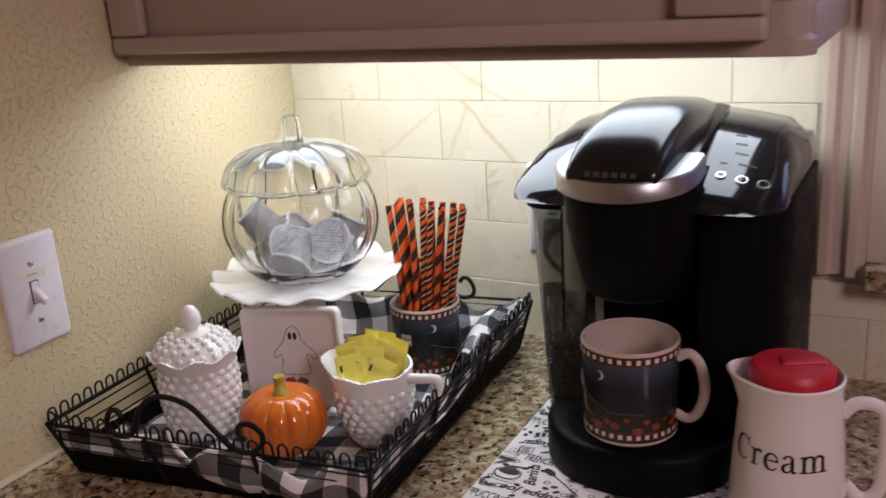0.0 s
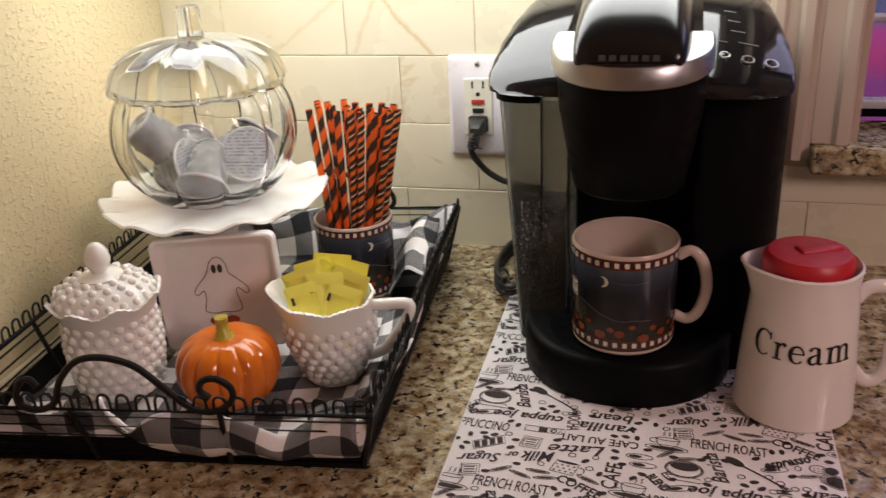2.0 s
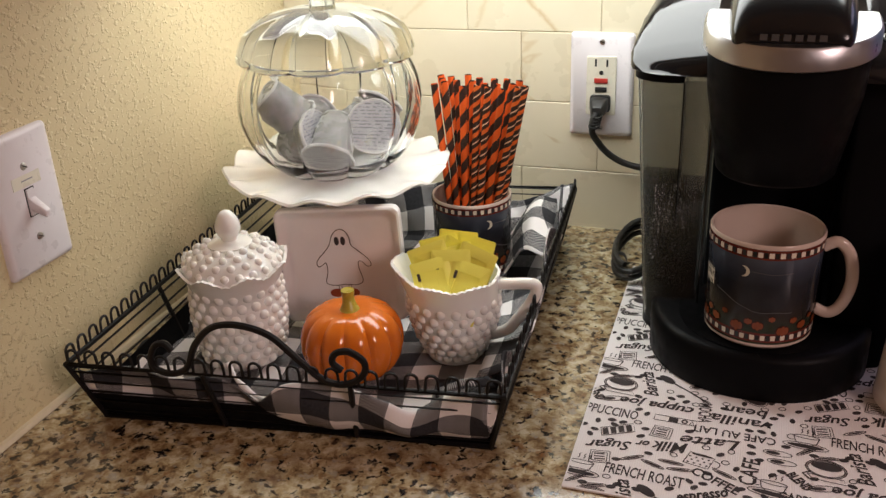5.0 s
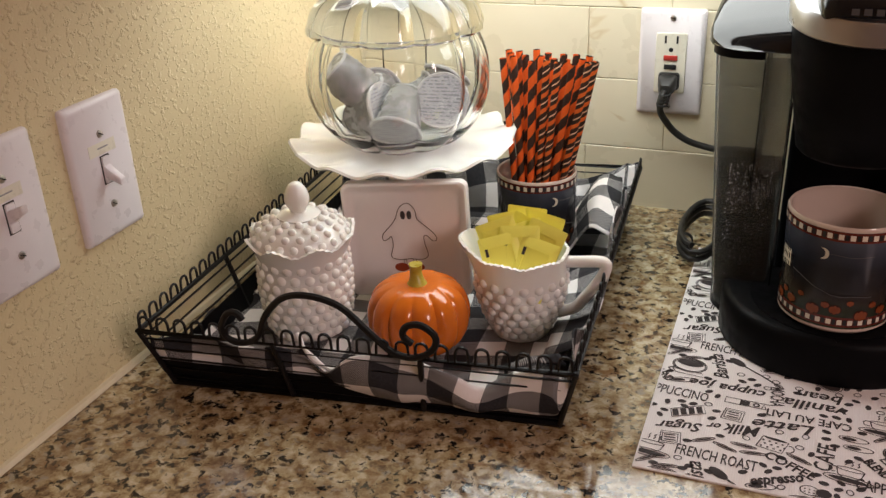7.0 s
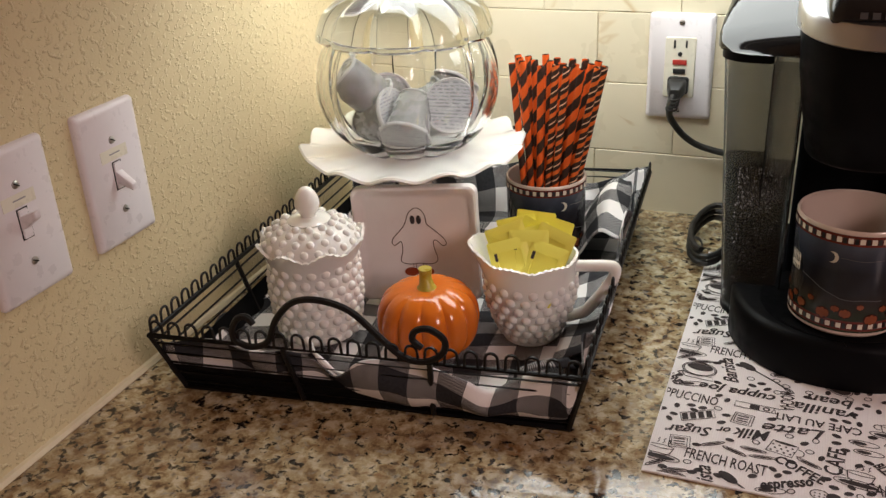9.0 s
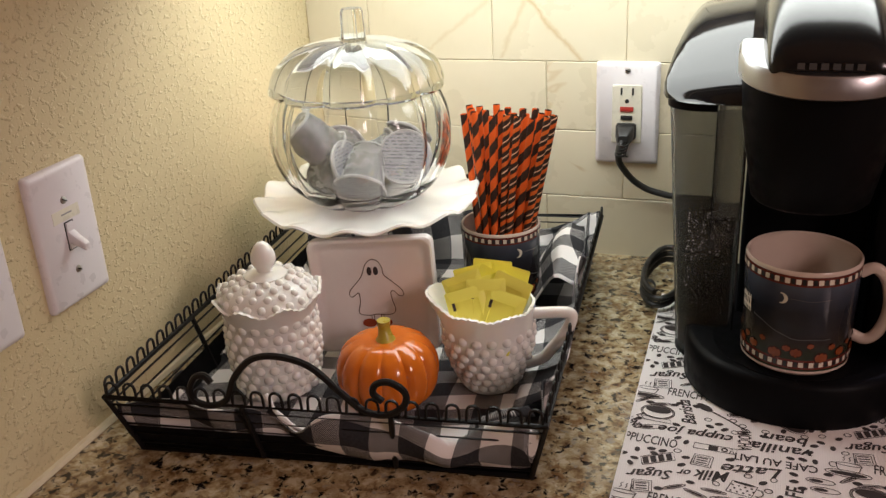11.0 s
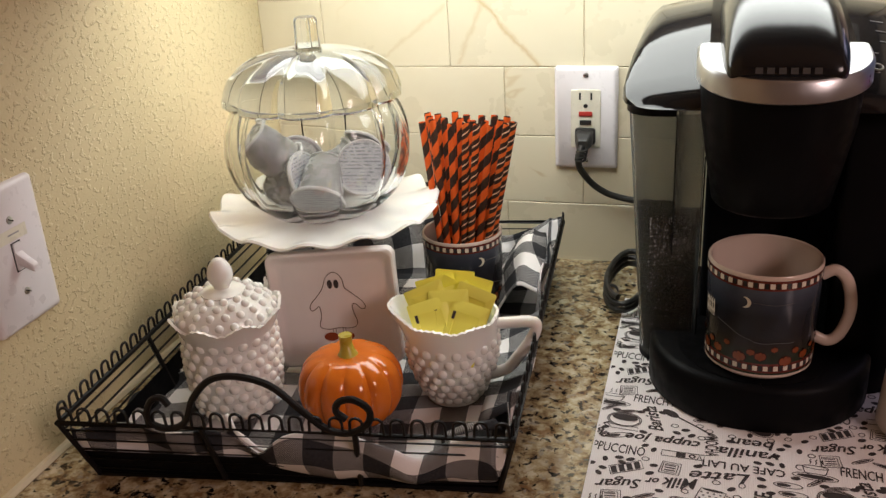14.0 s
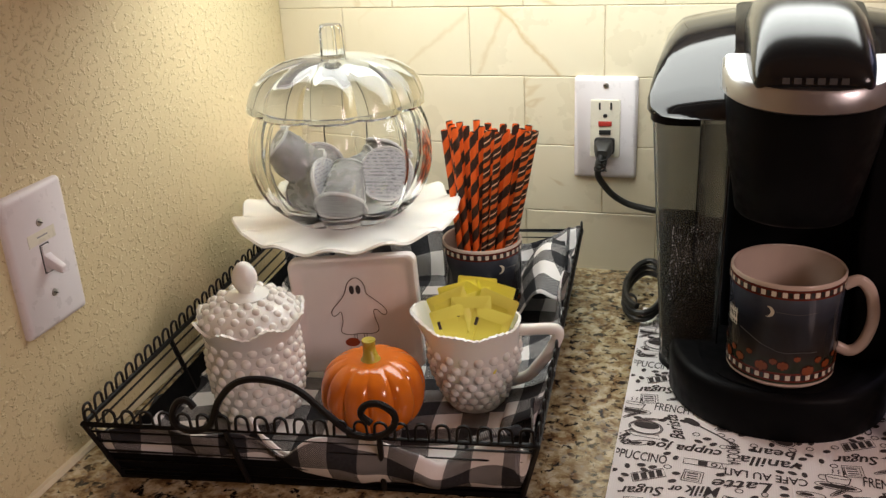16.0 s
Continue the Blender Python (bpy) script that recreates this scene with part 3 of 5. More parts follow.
    line = [(0.36, 0.060, 0.022), (0.39, 0.050, 0.014), (0.43, 0.038, 0.0125), (0.48, 0.031, 0.0115), (0.55, 0.029, 0.0115), (0.61, 0.027, 0.0120), (0.66, 0.020, 0.017)]
    pts = smooth_path([A.lerp(B, f) + inward * d + Vector((0, 0, z + h)) for f, h, d in line], 6)
    rs = [0.0022 + 0.0006 * math.sin(k * 0.9) for k in range(len(pts))]
    part("hem", tube(pts, 0.002, 8, rs=rs), M_LINEN, ob, "white rolled towel hem")


check_towel()


def knobs(parent, rfun, z0, z1, rows, cols, size):
    """Rows of round knobs, each a piece of its own, on a body of radius rfun(z)."""
    s = bmesh.new()
    bmesh.ops.create_icosphere(s, subdivisions=2, radius=size)
    me = bpy.data.meshes.new("hobnail")
    for v in s.verts:
        v.co.x *= 0.95
    s.to_mesh(me)
    s.free()
    for i in range(rows):
        z = z0 + (z1 - z0) * (i + 0.5) / rows
        r = rfun(z) - size * 0.22
        for k in range(cols):
            a = 2 * math.pi * (k + 0.5 * (i % 2)) / cols
            link("hobnail", me, M_MILK, parent, m=Matrix.Translation((r * math.cos(a), r * math.sin(a), z)) @ Matrix.Rotation(a, 4, "Z"))


def canister():
    t = thing("lidded_jar", pose(0.131, -0.385, C + 0.009), "white hobnail milk glass jar with a pointed lid", "jar")

    def r(z):
        return 0.0345 + 0.0065 * math.sin(min(1, z / 0.085) * 2.6)
    prof = [(0.0, 0.0), (0.030, 0.0), (0.034, 0.003)] + [(r(z), z) for z in (0.01, 0.02, 0.035, 0.05, 0.065, 0.075)]
    b = lathe(prof + [(0.0415, 0.082), (0.0455, 0.091), (0.048, 0.095), (0.0455, 0.0955), (0.041, 0.088), (0.034, 0.02), (0, 0.01)], 96, lambda a, rr, z, i: (rr + ((0.0018 * math.cos(8 * a) + 0.0004 * math.cos(48 * a)) if z > 0.09 else 0), z + ((0.0036 * math.cos(8 * a) + 0.0007 * math.cos(48 * a)) if 0.089 < z else 0)))
    body = part("body", b, M_MILK, t)
    knobs(body, r, 0.004, 0.081, 8, 20, 0.0047)
    l = part("lid", lathe([(0.040, 0.089), (0.0435, 0.092), (0.0425, 0.095), (0.038, 0.1035), (0.028, 0.110), (0.012, 0.114), (0.0, 0.115)], 60), M_MILK, t)
    for rr, z, n in ((0.0418, 0.097, 24), (0.0368, 0.104, 21), (0.0302, 0.109, 17), (0.0235, 0.112, 14)):
        knobs(l, lambda q: rr, z - 0.001, z + 0.001, 1, round(n * 0.86), 0.0038)
    part("collar", lathe([(0.0185, 0.1115), (0.0190, 0.1138), (0.0165, 0.1152), (0.006, 0.1165), (0, 0.1165)], 40), M_MILK, l)
    part("finial", lathe(smooth2([(0, 0.112), (0.012, 0.1135), (0.0065, 0.117), (0.009, 0.122), (0.0112, 0.128), (0.0095, 0.136), (0.005, 0.1425), (0, 0.1445)]), 28), M_MILK, t)


canister()


def creamer():
    t = thing("creamer_jug", pose(0.317, -0.328, C + 0.007, 0, 0, 6), "white hobnail milk glass creamer full of yellow sachets", "jug")

    def r(z):
        return 0.0402 * (1 - 0.46 * (1 - min(1, z / 0.052)) ** 1.7)

    def shape(a, rr, z, i):
        if z > 0.060:
            f = (z - 0.060) / 0.02
            lip = max(0.0, math.cos(a - math.pi)) ** 6
            return rr + f * lip * 0.014, z + f * (0.0026 * abs(math.cos(3.5 * a)) ** 1.3 + 0.0007 * math.cos(42 * a) + lip * 0.009)
        return rr, z
    b = lathe([(0, 0.004), (0.023, 0.003), (0.0245, 0.0)] + [(r(z), z) for z in (0.006, 0.013, 0.02, 0.035, 0.05, 0.058)] + [(0.0405, 0.064), (0.0408, 0.072), (0.042, 0.080), (0.0395, 0.0805), (0.0375, 0.070), (0.034, 0.04), (0.022, 0.012), (0, 0.010)], 112, shape)
    body = part("body", b, M_MILK, t)
    knobs(body, r, 0.003, 0.063, 7, 19, 0.0045)
    h = smooth_path([(0.037, 0, 0.072), (0.050, 0, 0.073), (0.066, 0, 0.0745), (0.0735, 0, 0.0730), (0.0735, 0, 0.066), (0.0670, 0, 0.053), (0.0565, 0, 0.038), (0.0480, 0, 0.0275), (0.033, 0, 0.021)], 5)
    part("handle", tube(h, 0.0053, 10), M_MILK, t)
    me = bpy.data.meshes.new("sachet")
    s = loft([[(x, y, z) for x, z in rounded_rect(-w, w, -0.026 + q, 0.026 - q, [0.001] * 4, 1)] for y, w, q in ((-0.0002, 0.0175, 0.0), (-0.0007, 0.0166, 0.002), (-0.0016, 0.011, 0.010), (0.0016, 0.011, 0.010), (0.0007, 0.0166, 0.002), (0.0002, 0.0175, 0.0))])
    s.to_mesh(me)
    s.free()
    for k, (x, y, z, rx, ry, rz) in enumerate(((-0.012, -0.017, 0.073, -26, -14, 14), (0.013, -0.019, 0.072, -28, 10, -14), (0.001, -0.012, 0.080, -24, -4, 2), (0.016, -0.006, 0.082, -20, 18, -12), (-0.015, -0.004, 0.082, -18, -20, 12), (-0.006, 0.003, 0.085, -16, 78, 4), (0.010, 0.008, 0.086, -12, -70, -6), (-0.010, 0.013, 0.083, -8, -14, 8), (0.013, 0.016, 0.083, -6, 14, -4), (0.0, 0.020, 0.086, -4, 4, 0))):
        p = tagged(link("sweetener_sachet", me, M_YELLOW, m=t.matrix_world @ pose(x, y, z, rx, ry, rz)), "yellow paper sweetener sachet in the creamer", "sachet", "sachets in the creamer")
        if k < 5:
            part("printed_bar", box(-0.013, -0.0105, -0.0018, -0.0008, 0.009, 0.016), M_INK, p, smooth=False)
            part("printed_bar", box(0.004, 0.011, -0.0020, -0.0010, -0.012, -0.0095), M_INK, p, smooth=False)


creamer()


def little_pumpkin():
    t = thing("pumpkin_ornament", pose(0.241, -0.385, C + 0.010), "small glossy orange ceramic pumpkin with a green stem", "pumpkin")
    prof = [(0, 0.003), (0.020, 0.0), (0.034, 0.006), (0.0425, 0.018), (0.0452, 0.031), (0.0432, 0.045), (0.036, 0.056), (0.022, 0.0625), (0.009, 0.0615), (0, 0.058)]
    part("body", lathe(smooth2(prof), 120, lambda a, r, z, i: (r * (1 - 0.075 * (1 - abs(math.cos(6 * a))) ** 2), z)), M_ORANGE, t)
    st = smooth_path([(0, 0, 0.057), (0, 0, 0.064), (-0.001, 0.001, 0.071), (-0.001, 0.001, 0.079)], 3)
    part("stem", tube(st, 0.006, 10, rs=[0.0150, 0.0115, 0.0085, 0.0070, 0.0062, 0.0056, 0.0053, 0.0054, 0.0058, 0.0060]), M_STEM, t)


little_pumpkin()


def ribbon(pts, w, bm=None, closed=False):
    """A flat line of width w along points (x, y) in the plane z = 0."""
    b = bm or bmesh.new()
    P = [Vector((p[0], p[1], 0)) for p in pts]
    N = len(P)
    L = []
    for i in range(N):
        d = (P[(i + 1) % N] - P[i - 1]) if closed else (P[min(i + 1, N - 1)] - P[max(i - 1, 0)])
        n = Vector((-d.y, d.x, 0)).normalized() * (w / 2)
        L.append((b.verts.new(P[i] - n), b.verts.new(P[i] + n)))
    for i in range(N if closed else N - 1):
        p, q = L[i], L[(i + 1) % N]
        b.faces.new((p[0], q[0], q[1], p[1]))
    return b


def disc(cx, cy, rx, ry=None, rot=0.0, n=16, bm=None):
    b = bm or bmesh.new()
    ry = ry or rx
    c, s = math.cos(radians(rot)), math.sin(radians(rot))
    b.faces.new([b.verts.new((cx + rx * math.cos(a) * c - ry * math.sin(a) * s, cy + rx * math.cos(a) * s + ry * math.sin(a) * c, 0)) for a in (2 * math.pi * k / n for k in range(n))])
    return b


def oval(cx, cy, rx, ry, w, rot=0.0, n=20, bm=None, a0=0, a1=360):
    c, s = math.cos(radians(rot)), math.sin(radians(rot))
    A = [radians(a0 + (a1 - a0) * k / n) for k in range(n if a1 - a0 == 360 else n + 1)]
    return ribbon([(cx + rx * math.cos(a) * c - ry * math.sin(a) * s, cy + rx * math.cos(a) * s + ry * math.sin(a) * c) for a in A], w, bm, a1 - a0 == 360)


def ghost_plate():
    t = thing("square_plate", pose(0.202, -0.309, C + 0.0145, -4, -3, 11), "square white porcelain plate painted with a ghost", "plate")
    s = []
    for ins, y in ((0.0, 0.0), (0.0006, -0.0034), (0.0022, -0.0046), (0.0042, -0.0040), (0.0080, 0.0010), (0.0130, 0.0020)):
        s.append([(x, y, z) for x, z in rounded_rect(-0.0605 + ins, 0.0605 - ins, 0.0 + ins, 0.1145 - ins, [0.008] * 4)])
    back = [[(x, y + 0.006, z) for x, y, z in q] for q in (s[0], s[5])]
    b = loft(back[::-1] + s)
    part("dish", b, M_PORC, t)
    paint = pose(0, 0.0015, 0.004, 90)
    out = [(0, .0885), (-.0066, .0835), (-.0102, .0745), (-.0145, .068), (-.0232, .059), (-.0252, .054), (-.0232, .051), (-.0194, .053), (-.016, .055), (-.0154, .0455), (-.018, .0365), (-.016, .033), (-.0087, .0315), (0, .0325), (.0102, .0318), (.0165, .0335), (.0183, .038), (.016, .047), (.0154, .055), (.0189, .0557), (.0232, .051), (.027, .051), (.0276, .054), (.0247, .059), (.016, .0672), (.0102, .0726), (.0093, .080), (.0058, .0863)]
    part("ghost_outline", ribbon([(p.x, p.y) for p in smooth_path([(x, z, 0) for x, z in out], 3, True)], 0.0008, closed=True), M_INKG, t, smooth=False, m=paint)
    for x in (-0.0033, 0.0029):
        part("painted_eye", disc(x, 0.0768, 0.0024, 0.0044), M_INK, t, smooth=False, m=paint)
    for x, sx in ((-0.0085, -1), (0.0065, 1)):
        part("painted_foot", disc(x, 0.0238, 0.0072, 0.0045), M_RUST, t, smooth=False, m=paint)
        b = ribbon([(x + 0.001 - sx * 0.0015, 0.0325), (x + 0.001 - sx * 0.0015, 0.027)], 0.0006)
        ribbon([(x + 0.001 - sx * 0.0040, 0.0325), (x + 0.001 - sx * 0.0040, 0.027)], 0.0006, b)
        part("painted_leg", b, M_INKG, t, smooth=False, m=paint)


ghost_plate()


def cake_stand():
    t = thing("cake_stand", pose(0.158, -0.213, C + 0.011), "white milk glass cake stand with a scalloped edge", "cake stand")

    def wav(a, r, z, i):
        f = max(0, (r - 0.085) / 0.03)
        return r + 0.003 * f * math.cos(14 * a), z + f * (0.0042 * math.cos(14 * a) + 0.0008 * math.sin(5 * a))
    part("plate", lathe([(0, 0.122), (0.07, 0.122), (0.095, 0.1228), (0.106, 0.1255), (0.112, 0.1255), (0.1135, 0.1235), (0.111, 0.1215), (0.100, 0.1190), (0.06, 0.118), (0, 0.118)], 140, wav), M_MILK, t, m=pose(0, 0, 0.0045))
    part("pedestal", lathe([(0, 0), (0.055, 0), (0.056, 0.004), (0.045, 0.010), (0.022, 0.03), (0.016, 0.055), (0.018, 0.088), (0.035, 0.1160), (0.05, 0.1225)], 48), M_MILK, t)


cake_stand()


def glass_pumpkin():
    t = thing("glass_pumpkin_jar", pose(0.157, -0.213, C + 0.1380), "clear glass pumpkin jar with a lid, holding coffee pods", "jar")
    ns = 10

    def rib(a, r, z, i):
        return r * (1 - 0.095 * (1 - abs(math.cos(ns / 2 * a))) ** 1.8), z
    outer = smooth2([(0.0, 0.0), (0.045, 0.0), (0.060, 0.004), (0.080, 0.025), (0.091, 0.055), (0.089, 0.085), (0.080, 0.106), (0.074, 0.112)], 3)
    inner = [(max(0, r - 0.0042), z + (0.005 if z < 0.01 else 0.001)) for r, z in outer][::-1]
    part("bowl", lathe(outer + inner, 120, rib), M_GLASS, t)
    lo = smooth2([(0.0872, 0.1130), (0.0862, 0.1190), (0.0780, 0.1365), (0.0580, 0.1500), (0.0320, 0.1565), (0.013, 0.1565)], 3)
    li = [(r - 0.0035, z - 0.0028) for r, z in lo][::-1]
    b = lathe(lo + [(0.0122, 0.160), (0.0118, 0.170), (0.0112, 0.184), (0.0095, 0.187), (0, 0.187)], 120, rib)
    b2 = lathe([(0, 0.1530)] + li + [lo[0]], 120, rib, bm=b)
    part("lid", b2, M_GLASS, t)
    for ob in t.children:
        ob.visible_shadow = False


glass_pumpkin()


def mug(name, m, s, label, moon=-20):
    t = thing(name, m, label, "mug", "painted mugs")
    r, h = 0.0475 * s, 0.100 * s

    def rad(z):
        return r * (0.96 + 0.04 * min(1, z / (h * 0.9)))
    body = part("body", lathe([(0, 0.003), (r * 0.80, 0.002), (r * 0.84, 0), (r * 0.92, 0.002), (rad(0.006), 0.006), (rad(h * 0.3), h * 0.3), (rad(h * 0.6), h * 0.6), (rad(h * 0.96), h * 0.96)], 72), M_MUG, t)
    part("foot_band", lathe([(r * 0.90, 0.001), (rad(0.004) + 0.0003, 0.004), (rad(0.006) + 0.0003, 0.0062)], 72), M_MUGSHADE, t)
    part("rim", lathe([(rad(h * 0.95) + 0.0003, h * 0.962), (r + 0.0004, h * 0.985), (r * 0.985, h), (r * 0.95, h * 0.99), (r * 0.93, h * 0.9), (r * 0.90, 0.012), (r * 0.7, 0.006), (0, 0.006)], 72), M_MUGSHADE, t)
    part("handle", tube(smooth_path([(r * 0.98, 0, h * 0.84), (r * 1.22, 0, h * 0.89), (r * 1.44, 0, h * 0.78), (r * 1.53, 0, h * 0.53), (r * 1.41, 0, h * 0.30), (r * 1.2, 0, h * 0.21), (r * 0.95, 0, h * 0.25)], 6), 0.0039 * s, 12, flat=1.35), M_MUGSHADE, t)
    for z in (0.0108 * s + 0.002, h * 0.915):
        part("red_band", lathe([(rad(z) + 0.0003, z - 0.0042), (rad(z) + 0.0003, z + 0.0042)], 72), M_CHKR, body)
        b = bmesh.new()
        n = 34
        for k in range(n):
            a = 2 * math.pi * k / n
            w = math.pi / n * 0.92
            b.faces.new([b.verts.new(((rad(z) + 0.0006) * math.cos(q), (rad(z) + 0.0006) * math.sin(q), zz)) for q, zz in ((a - w / 2, z - 0.0022), (a + w / 2, z - 0.0022), (a + w / 2, z + 0.0022), (a - w / 2, z + 0.0022))])
        tagged(part("check_pattern", b, M_CHKW, body, smooth=False), kind="stuff")
        b = bmesh.new()
        for k in range(n):
            a = 2 * math.pi * (k + 0.5) / n
            w = math.pi / n * 0.7
            b.faces.new([b.verts.new(((rad(z) + 0.0006) * math.cos(q), (rad(z) + 0.0006) * math.sin(q), zz)) for q, zz in ((a - w / 2, z - 0.0024), (a + w / 2, z - 0.0024), (a + w / 2, z + 0.0024), (a - w / 2, z + 0.0024))])
        tagged(part("check_pattern", b, M_BLACKINK, body, smooth=False), kind="stuff")

    def decal(nm, bm, mat, a0, lift=0.0006):
        ob = part(nm, bm, mat, body, smooth=False)
        wrap_mesh(ob.data, r, radians(a0))
        for v in ob.data.vertices:
            k = (rad(v.co.z) + lift) / math.hypot(v.co.x, v.co.y)
            v.co.x *= k
            v.co.y *= k
        return ob
    A = [radians(q) for q in range(-100, 101, 10)]
    mo = [(0.0048 * math.cos(q), 0.0048 * math.sin(q)) for q in A]
    inn = [(-0.0026 + 0.0045 * math.cos(q), 0.0045 * math.sin(q)) for q in (radians(w) for w in range(-80, 81, 8))]
    b = bmesh.new()
    o = [b.verts.new((-x + 0, y + h * 0.745, 0)) for x, y in mo]
    i2 = [b.verts.new((-x, y + h * 0.745, 0)) for x, y in inn]
    for k in range(20):
        b.faces.new((o[k], o[k + 1], i2[k + 1], i2[k]))
    b.transform(Matrix.Diagonal((-1, 1, 1, 1)))
    decal("painted_moon", b, M_MOON, moon)
    b = bmesh.new()
    for x in (-0.006, -0.003, 0, 0.003, 0.006):
        ribbon([(x, h * 0.50), (x, h * 0.66)], 0.0014, b)
    ribbon([(-0.007, h * 0.55), (0, h * 0.55), (0.007, h * 0.55)], 0.0025, b)
    ribbon([(-0.007, h * 0.625), (0, h * 0.625), (0.007, h * 0.625)], 0.0012, b)
    decal("painted_house", b, M_CHKW, moon - 46)
    decal("painted_fence", ribbon([(x / 1000, h * (0.52 - 0.0042 * min(x + 26, 34) + 0.004 * math.sin(x * 0.3))) for x in range(-26, 41, 2)], 0.0008), M_MARK, -18)
    decal("painted_cloud", ribbon([(x / 1000, h * (0.745 + 0.006 * math.sin(x * 0.2))) for x in range(6, 40, 2)], 0.0005), M_MARK, moon)
    rng = random.Random(4)
    for k in range(19):
        a = -120 + k * 12.0 + rng.uniform(-2, 2)
        q = (0.0056, 0.0034, 0.0047, 0.0029)[k % 4] * s
        z = h * (0.41 - 0.19 * q / 0.005 + rng.uniform(-0.015, 0.015))
        decal("painted_pumpkin", disc(0, z, q * 1.2, q, n=16), M_PUMPD, a, 0.0004)
        for dx, w, lift in ((-0.55, 0.42, 0.0007), (0.55, 0.42, 0.0007), (0.0, 0.45, 0.0009)):
            decal("painted_pumpkin", disc(dx * q, z, q * w, q * (0.9 - 0.45 * abs(dx)), n=12), M_PUMPK, a, lift)
    return t


mug("mug", pose(0.575, -0.283, C + 0.0460, 0, 0, 0), 0.945, "night blue mug with a painted pumpkin patch scene")
mug("mug", pose(0.281, -0.152, C + 0.007, 0, 0, 90), 0.88, "night blue painted mug holding paper straws", -50)


def serif_cream():
    """The word Cream in a serif face, x height 1, as flat strokes of changing width."""
    bm = bmesh.new()

    def stroke(pts, dx, n=5):
        P = smooth_path(pts, n) if n else [Vector(p) for p in pts]
        L = []
        for i, p in enumerate(P):
            d = P[min(i + 1, len(P) - 1)] - P[max(i - 1, 0)]
            q = Vector((-d.y, d.x, 0)).normalized() * (p.z / 2)
            c = Vector((p.x + dx, p.y, 0))
            L.append((bm.verts.new(c - q), bm.verts.new(c + q)))
        for u, v in zip(L, L[1:]):
            bm.faces.new((u[0], v[0], v[1], u[1]))

    def arc(cx, cy, rx, ry, a0, a1, thick, dx):
        stroke([(cx + rx * math.cos(radians(q)), cy + ry * math.sin(radians(q)), 0.09 + thick * max(0.0, -math.cos(radians(q))) ** 1.2) for q in range(a0, a1 + 1, 10)], dx, 0)

    def stem(x, dx, top=1.0, flag=True):
        stroke([(x, 0, 0.2), (x, top, 0.2)], dx, 0)
        stroke([(x - 0.26, 0.04, 0.09), (x + 0.26, 0.04, 0.09)], dx, 0)
        if flag:
            stroke([(x - 0.26, 0.92, 0.09), (x, 0.95, 0.10)], dx, 0)
    arc(0.62, 0.74, 0.54, 0.74, 42, 312, 0.17, 0.0)
    stroke([(1.06, 1.02, 0.09), (1.06, 1.47, 0.09)], 0.0, 0)
    stem(0.27, 1.30)
    stroke([(0.30, 0.68, 0.08), (0.45, 0.93, 0.12), (0.62, 0.98, 0.18), (0.72, 0.86, 0.20)], 1.30)
    arc(0.46, 0.49, 0.38, 0.49, 0, 320, 0.14, 2.25)
    stroke([(0.10, 0.55, 0.08), (0.86, 0.55, 0.08)], 2.25, 0)
    stroke([(0.14, 0.78, 0.18), (0.25, 0.95, 0.12), (0.48, 0.98, 0.10), (0.62, 0.85, 0.18), (0.64, 0.50, 0.20), (0.64, 0.12, 0.20), (0.75, 0.03, 0.12), (0.88, 0.10, 0.06)], 3.30)
    stroke([(0.62, 0.58, 0.07), (0.35, 0.52, 0.10), (0.12, 0.33, 0.20), (0.15, 0.10, 0.18), (0.35, 0.02, 0.10), (0.60, 0.18, 0.06)], 3.30)
    for k, x in enumerate((0.27, 0.86, 1.45)):
        stem(x, 4.36, 1.0 if k == 0 else 0.72, k == 0)
        if k:
            stroke([(x - 0.56, 0.72, 0.08), (x - 0.40, 0.95, 0.12), (x - 0.17, 0.98, 0.14), (x - 0.02, 0.86, 0.20), (x, 0.70, 0.20)], 4.36)
    return bm


